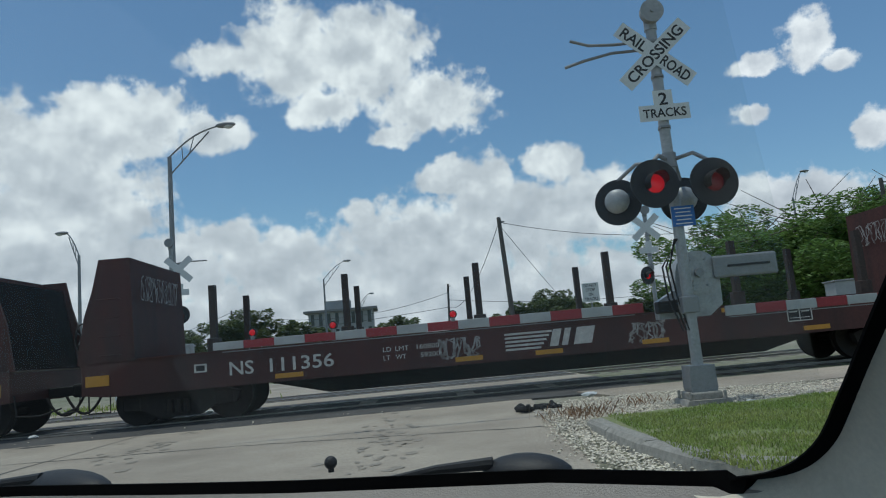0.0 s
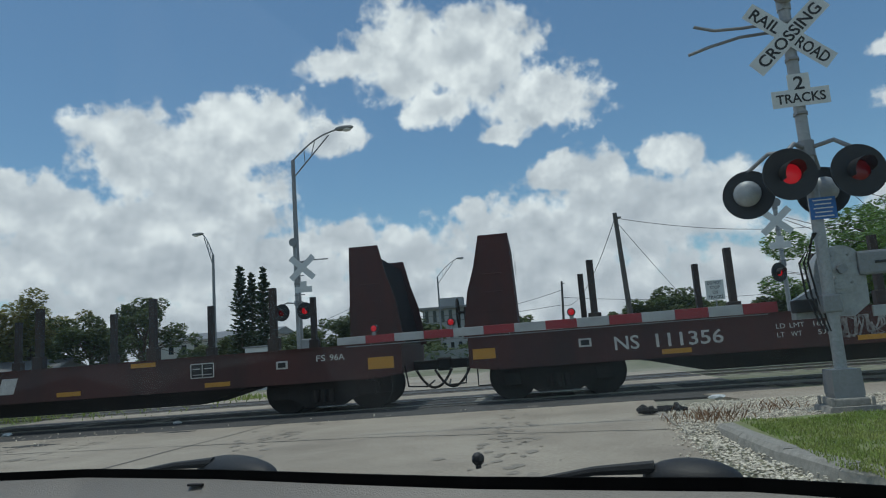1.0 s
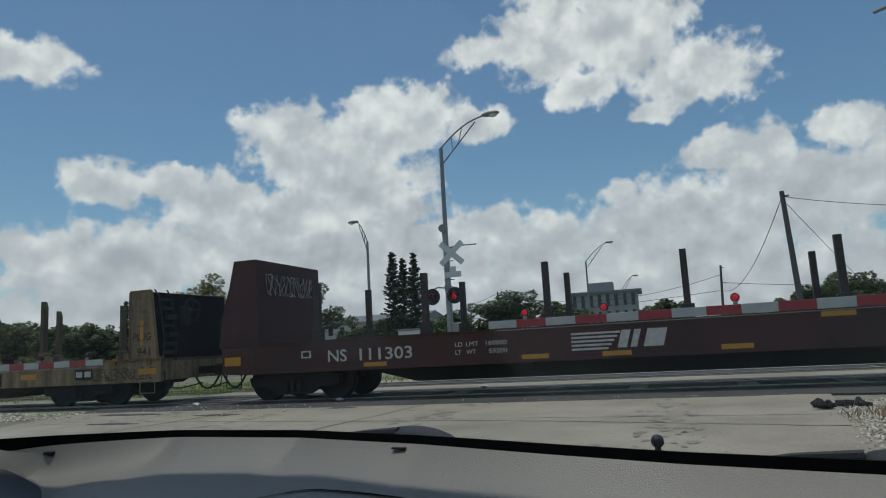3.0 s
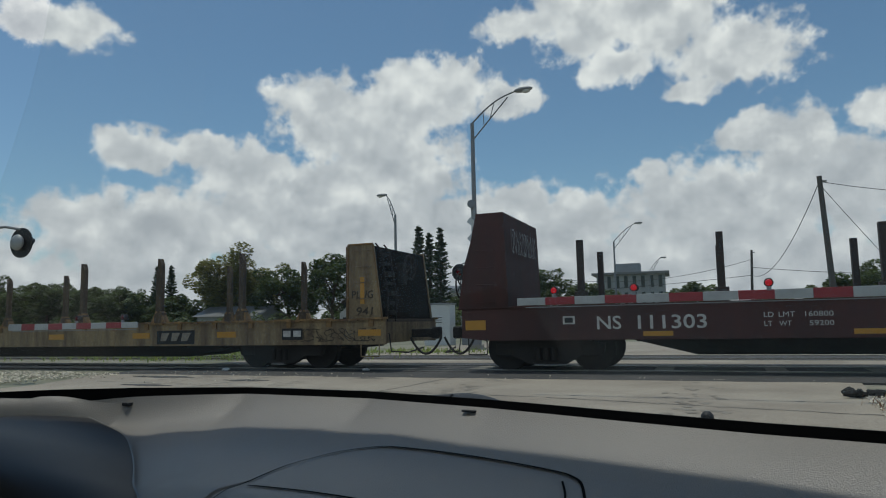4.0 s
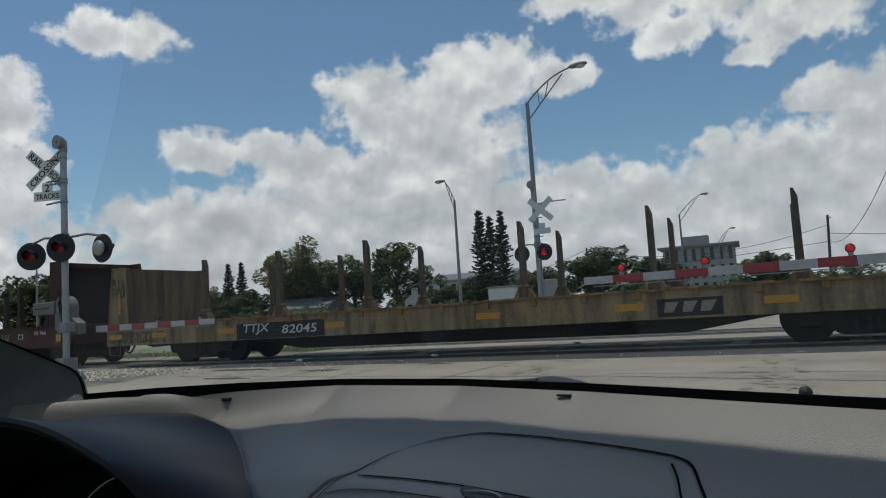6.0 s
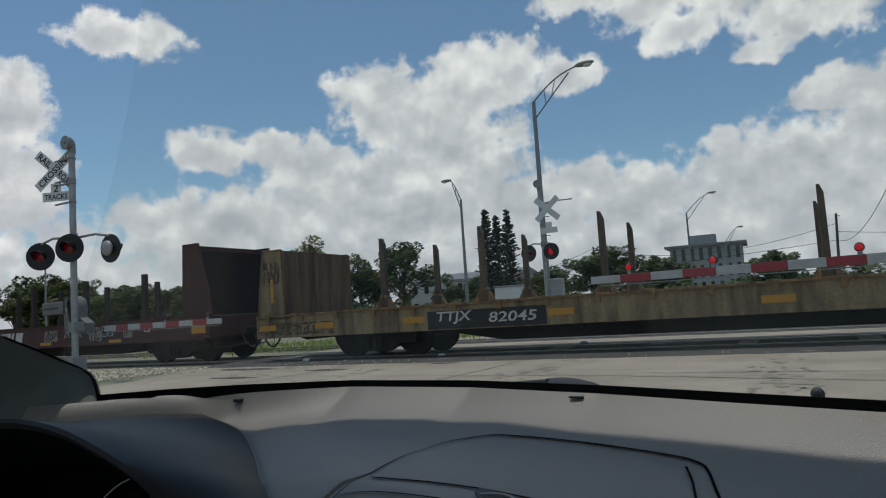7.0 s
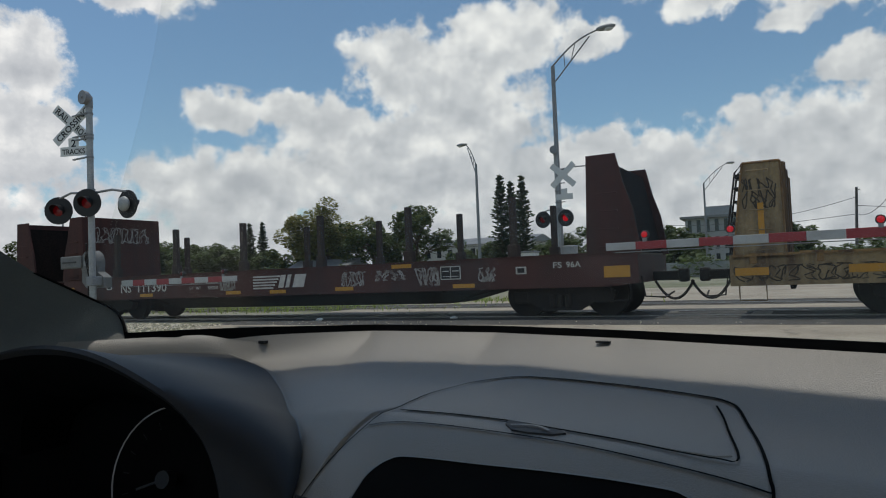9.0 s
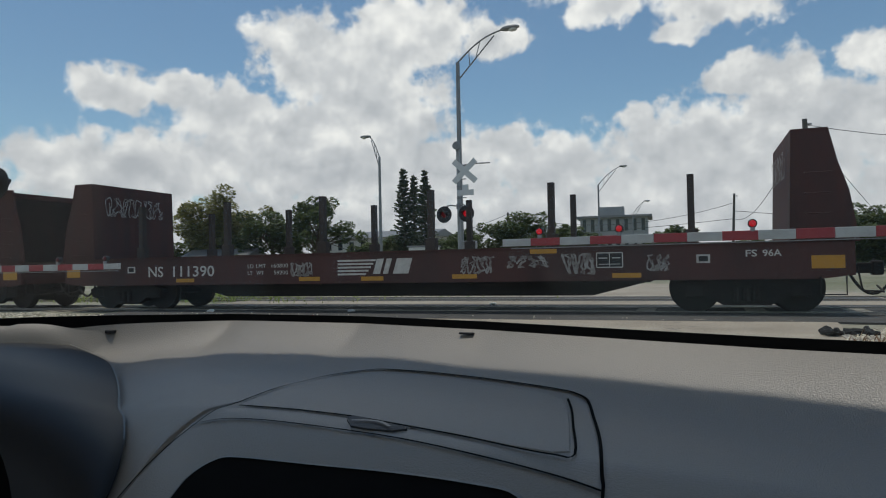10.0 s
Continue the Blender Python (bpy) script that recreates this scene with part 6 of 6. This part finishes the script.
    part("latch_lip", bm, M_silver, latch)
    # recess of the centre display
    rim = smooth([(-0.068, -0.29), (-0.072, -0.20), (-0.0765, -0.157), (-0.077, -0.137), (-0.066, -0.119), (-0.044, -0.112), (0.038, -0.106), (0.117, -0.100), (0.185, -0.098), (0.222, -0.102), (0.245, -0.13), (0.262, -0.20), (0.27, -0.29)])
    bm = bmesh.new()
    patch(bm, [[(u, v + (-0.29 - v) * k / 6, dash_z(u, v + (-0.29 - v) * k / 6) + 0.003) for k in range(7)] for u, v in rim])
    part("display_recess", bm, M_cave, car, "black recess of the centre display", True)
    # sheen on the recess's rounded rim, drawn as a silver ribbon
    bm = bmesh.new()
    ribbon(bm, [(u, v, dash_z(u, v) + 0.002) for u, v in rim], 0.0045)
    part("recess_rim_sheen", bm, M_silver, car)
    bm = bmesh.new()
    patch(bm, [[(u, v, dash_z(u, v) + 0.006) for v in (-0.16, -0.2, -0.24, -0.28)] for u in [-0.04 + 0.03 * k for k in range(9)]])
    part("display", bm, M_hood, car, "dark glossy display", True)
    bm = bmesh.new()
    box(bm, (-0.098, -0.178, 0.803), (0.062, 0.05, 0.012), rx=-30, bevel=0.004)
    for k in range(5):
        box(bm, (-0.120 + 0.011 * k, -0.176, 0.8105), (0.003, 0.042, 0.008), rx=-30, bevel=0.001)
    part("air_vent", bm, M_blackplastic, car, "black air vent with slats")
    # instrument hood: a skin from its foot on the dash to the lip, and the lining behind the lip
    n = 49
    foot = along(HOOD_FOOT, n)
    lip = along(HOOD_LIP, n)
    bm = bmesh.new()
    grid = []
    for a, b in zip(foot, lip):
        out = Vector(((a.x + b.x) / 2 + 0.56, 0.1, 0.5)).normalized()
        c = (a + b) / 2 + Vector((0.05 * out.x, 0.0, 0.0 + 0.03 * max(0.0, out.x)))
        row = [a * (1 - t) ** 2 + c * 2 * t * (1 - t) + b * t * t for t in [k / 10 for k in range(11)]]
        cen = Vector((-0.55, -0.25, 0.74)) - b
        row += [b + cen.normalized() * 0.004 + Vector((0, -0.005, 0)), b + cen.normalized() * 0.012 + Vector((0, 0.0, 0))]
        grid.append(row)
    patch(bm, grid)
    part("instrument_hood", bm, M_hood, car, "dark hood over the instruments", True)
    # lining and panel coloured black for the shade inside the hood
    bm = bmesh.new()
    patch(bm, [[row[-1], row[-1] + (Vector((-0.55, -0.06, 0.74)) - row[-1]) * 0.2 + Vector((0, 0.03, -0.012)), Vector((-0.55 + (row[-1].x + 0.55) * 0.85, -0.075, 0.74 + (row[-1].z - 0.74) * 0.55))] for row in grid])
    part("hood_lining", bm, M_cave, car, "lining under the hood, blackened for the shade inside", True)
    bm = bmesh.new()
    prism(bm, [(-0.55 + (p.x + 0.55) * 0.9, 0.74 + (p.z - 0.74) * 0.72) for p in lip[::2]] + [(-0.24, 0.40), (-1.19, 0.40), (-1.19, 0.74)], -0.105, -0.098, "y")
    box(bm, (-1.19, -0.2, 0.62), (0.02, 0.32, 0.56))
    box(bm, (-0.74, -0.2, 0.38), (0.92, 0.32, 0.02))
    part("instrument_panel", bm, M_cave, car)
    bm = bmesh.new()
    ribbon(bm, foot[14:42], 0.002, 0.002)
    part("hood_seam", bm, M_silver, car)
    for gu, gr in ((-0.49, 0.098),):
        bm = bmesh.new()
        for k in range(40):
            a, b = 2 * math.pi * k / 40, 2 * math.pi * (k + 1) / 40
            cyl(bm, (gr * math.cos(a), 0, gr * math.sin(a)), (gr * math.cos(b), 0, gr * math.sin(b)), 0.0011, n=5)
        dial = part("dial_ring", bm, M_dialglow, car, "thin dial ring")
        dial.matrix_basis = pose(gu, -0.12, 0.762, -14, 0, 20)
        bm = bmesh.new()
        cyl(bm, (0, -0.014, 0), (0, 0.002, 0), 0.012, n=16)
        box(bm, (-0.025, -0.008, -0.008), (0.045, 0.002, 0.003), ry=-20)
        part("dial_needle", bm, M_blackplastic, dial)
        for k in range(13):
            a = radians(-40 + 260 * k / 12)
            bm = bmesh.new()
            cyl(bm, (0.070 * math.cos(a), 0, 0.070 * math.sin(a)), (0.080 * math.cos(a), 0, 0.080 * math.sin(a)), 0.0009, n=4)
            part("dial_mark", bm, M_hood, dial)
    # small light sensor and dash notch
    for u, v in ((-0.70, 0.19), (-0.03, 0.275)):
        bm = bmesh.new()
        box(bm, (u, v, dash_z(u, v) + 0.004), (0.017 if u < -0.5 else 0.022, 0.012 if u < -0.5 else 0.006, 0.006 if u < -0.5 else 0.003), bevel=0.0012)
        part("sensor", bm, M_blackplastic, car)
    # black band at the foot of the glass and rounded corners
    def band_path():
        pts = [(-0.955, -0.12, 1.06), (-0.95, -0.03, 1.012), (-0.935, 0.02, 0.978)]
        pts += [(-0.9 + 1.62 * k / 40, base_v(-0.9 + 1.62 * k / 40), 0.934) for k in range(41)]
        pts += [(0.765, 0.10, 0.943), (0.79, 0.07, 0.965), (0.795, 0.02, 1.005), (0.788, -0.05, 1.045), (0.778, -0.13, 1.088), (0.76, -0.24, 1.15)]
        return pts
    def rounded(pts, n=5):
        res = []
        for i in range(len(pts) - 1):
            p0, p1, p2, p3 = (Vector(pts[max(0, min(len(pts) - 1, j))]) for j in (i - 1, i, i + 1, i + 2))
            for k in range(n):
                t = k / n
                res.append(0.5 * (2 * p1 + (p2 - p0) * t + (2 * p0 - 5 * p1 + 4 * p2 - p3) * t * t + (3 * p1 - p0 - 3 * p2 + p3) * t ** 3))
        return res + [Vector(pts[-1])]
    raw_path = band_path()
    bp = rounded(raw_path[:4]) + [Vector(p) for p in raw_path[5:-8]] + rounded(raw_path[-8:])
    bm = bmesh.new()
    cen = Vector((-0.07, -0.25, 1.15))
    rows = []
    for p in bp:
        low = p.z < 0.945 and -0.9 < p.x < 0.74
        inw = Vector((0, 0.15, 1)).normalized() if low else (cen - p).normalized()
        rows.append([p - inw * 0.03, p - inw * 0.002, p + inw * 0.006, p + inw * 0.006 + Vector((0, 0.004, 0.0))])
    patch(bm, rows)
    part("glass_band", bm, M_seam, car, "black ceramic band round the windscreen")
    # windscreen
    bm = bmesh.new()
    grid = []
    for i in range(25):
        u = -0.97 + 1.78 * i / 24
        a = Vector((u, base_v(u) + 0.02, 0.925))
        b = Vector((u * 0.93, shade_edge_v(u * 0.93) + 0.01, 2.005))
        grid.append([a + (b - a) * k / 8 + Vector((0, 0.06 * math.sin(math.pi * k / 8), 0.05 * math.sin(math.pi * k / 8))) for k in range(9)])
    patch(bm, grid)
    ws = part("windscreen", bm, M_glass, car, "clear curved windscreen", True)
    if ws.data.polygons[90].normal.y > 0:
        ws.data.flip_normals()
    ws.visible_shadow = False
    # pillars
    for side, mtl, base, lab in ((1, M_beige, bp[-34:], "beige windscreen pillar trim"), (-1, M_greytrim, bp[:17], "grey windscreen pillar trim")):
        bm = bmesh.new()
        pts = list(base) if side > 0 else list(base)[::-1]
        if side > 0:
            pts = [Vector((0.70, 0.14, 0.925))] + pts
        else:
            pts = [Vector((-0.80, base_v(-0.8), 0.928))] + pts
        last = pts[-1]
        pts += [last + Vector((-side * 0.06, -0.16, 0.10)), last + Vector((-side * 0.14, -0.3, 0.2))]
        rows = []
        for p in pts:
            o = Vector((side * 0.03, 0.0, -0.008))
            rows.append([p + Vector((side * 0.004, 0.01, -0.004)), p + Vector((side * 0.02, -0.02, -0.01)), p + Vector((side * 0.06, -0.07, -0.03)), p + Vector((side * 0.12, -0.15, -0.08)), p + Vector((side * 0.16, -0.34, -0.2)), p + Vector((side * 0.16, -0.5, -0.5))])
        patch(bm, rows)
        part("pillar_trim", bm, mtl, car, lab, True)
    # unseen roof placed to shade the dash; rear and doors close the cabin
    bm = bmesh.new()
    prism(bm, [(u, shade_edge_v(u)) for u in [-0.9 + 1.7 * k / 24 for k in range(25)]] + [(0.82, -2.2), (-0.92, -2.2)], 2.0, 2.04, "z")
    part("roof", bm, M_beige, car, "unseen beige roof set to shade the dash")
    # out-of-view doors, rear and floor, pale beige to bounce light onto the dash
    bm = bmesh.new()
    for side in (-1.05, 0.95):
        box(bm, (side, -1.25, 0.45), (0.08, 1.9, 0.62))
    box(bm, (-0.05, -2.2, 0.6), (2.0, 0.08, 1.0))
    part("door_panel", bm, M_beige, car)
    bm = bmesh.new()
    box(bm, (-0.05, -1.0, 0.25), (2.0, 2.4, 0.05))
    part("cabin_floor", bm, M_beige, car)
    # bonnet, washer nozzles, wipers
    bm = bmesh.new()
    grid = []
    for i in range(21):
        u = -0.9 + 1.7 * i / 20
        grid.append([(u, base_v(u) + 0.14 + 0.9 * k / 8, 0.835 - 0.02 * (u + 0.05) ** 2 - 0.16 * (k / 8) ** 1.5 - 0.02 * (k == 0)) for k in range(9)])
    patch(bm, grid)
    part("bonnet", bm, M_carpaint, car, "dark bonnet", True)
    bm = bmesh.new()
    grid = []
    for i in range(21):
        u = -0.95 + 1.8 * i / 20
        grid.append([(u, base_v(u) + 0.02 + 0.13 * k / 3, 0.905 - 0.09 * k / 3) for k in range(4)])
    patch(bm, grid)
    part("cowl", bm, M_blackplastic, car, "black plastic cowl")
    bm = bmesh.new()
    tube(bm, [(u, base_v(u) + 0.03, 0.927) for u in [-0.35 + 0.06 * k for k in range(9)]], 0.004, 6)
    part("wiper_blade", bm, M_silver, car, "thin shiny wiper edge")
    for u, v in ((0.157, 0.89),):
        bm = bmesh.new()
        cyl(bm, (u, v, 0.832), (u, v, 0.848), 0.006, n=12)
        bmesh.ops.create_uvsphere(bm, u_segments=12, v_segments=8, radius=0.013, matrix=pose(u, v, 0.850))
        part("washer_nozzle", bm, M_blackplastic, car, smooth=True)
    for (u0, v0), (u1, v1), w in (((-0.385, 0.758), (-0.16, 0.64), 0.6), ((0.492, 0.655), (0.617, 0.605), 0.5)):
        bm = bmesh.new()
        c = Vector(((u0 + u1) / 2, (v0 + v1) / 2, 0.855 if u0 > 0 else 0.868))
        bmesh.ops.create_uvsphere(bm, u_segments=20, v_segments=10, radius=1, matrix=Matrix.Translation(c) @ pose(0, 0, 0, 0, 0, math.degrees(math.atan2(v1 - v0, u1 - u0))) @ Matrix.Diagonal((math.hypot(u1 - u0, v1 - v0) * 0.55, 0.045, 0.030, 1)))
        tube(bm, [c + Vector((-0.05, 0, 0.018)), c + Vector((-0.14, 0.0, 0.014)), c + Vector((-0.34, -0.04, -0.012))], [0.010, 0.007, 0.005])
        part("wiper_arm", bm, M_blackplastic, car, "black wiper arm on its hub", True)
    # tyres on which the car stands
    for u in (-0.82, 0.72):
        for v in (1.15, -1.5):
            bm = bmesh.new()
            cyl(bm, (u - 0.1, v, 0.31), (u + 0.1, v, 0.31), 0.31, n=28)
            part("tyre", bm, M_blackplastic, car)
    bm = bmesh.new()
    box(bm, (-0.05, -0.3, 0.32), (1.5, 3.2, 0.12))
    part("underbody", bm, M_blackplastic, car)
    return car


build_car()


def motions():
    """The train rolls past, its wheels turning."""
    steps = [0.5 * i for i in range(21)]
    for car, tag in CARS:
        walk(car, [(t, TR @ pose(CAR_START[tag] + run(t), 0, 0)) for t in steps])
    fine = [0.1 * i for i in range(101)]
    for ws, s in wheelsets:
        walk(ws, [(t, pose(s, 1.45, WHEEL_R + 0.03, 0, math.degrees(run(t) / WHEEL_R), 0)) for t in fine])


motions()
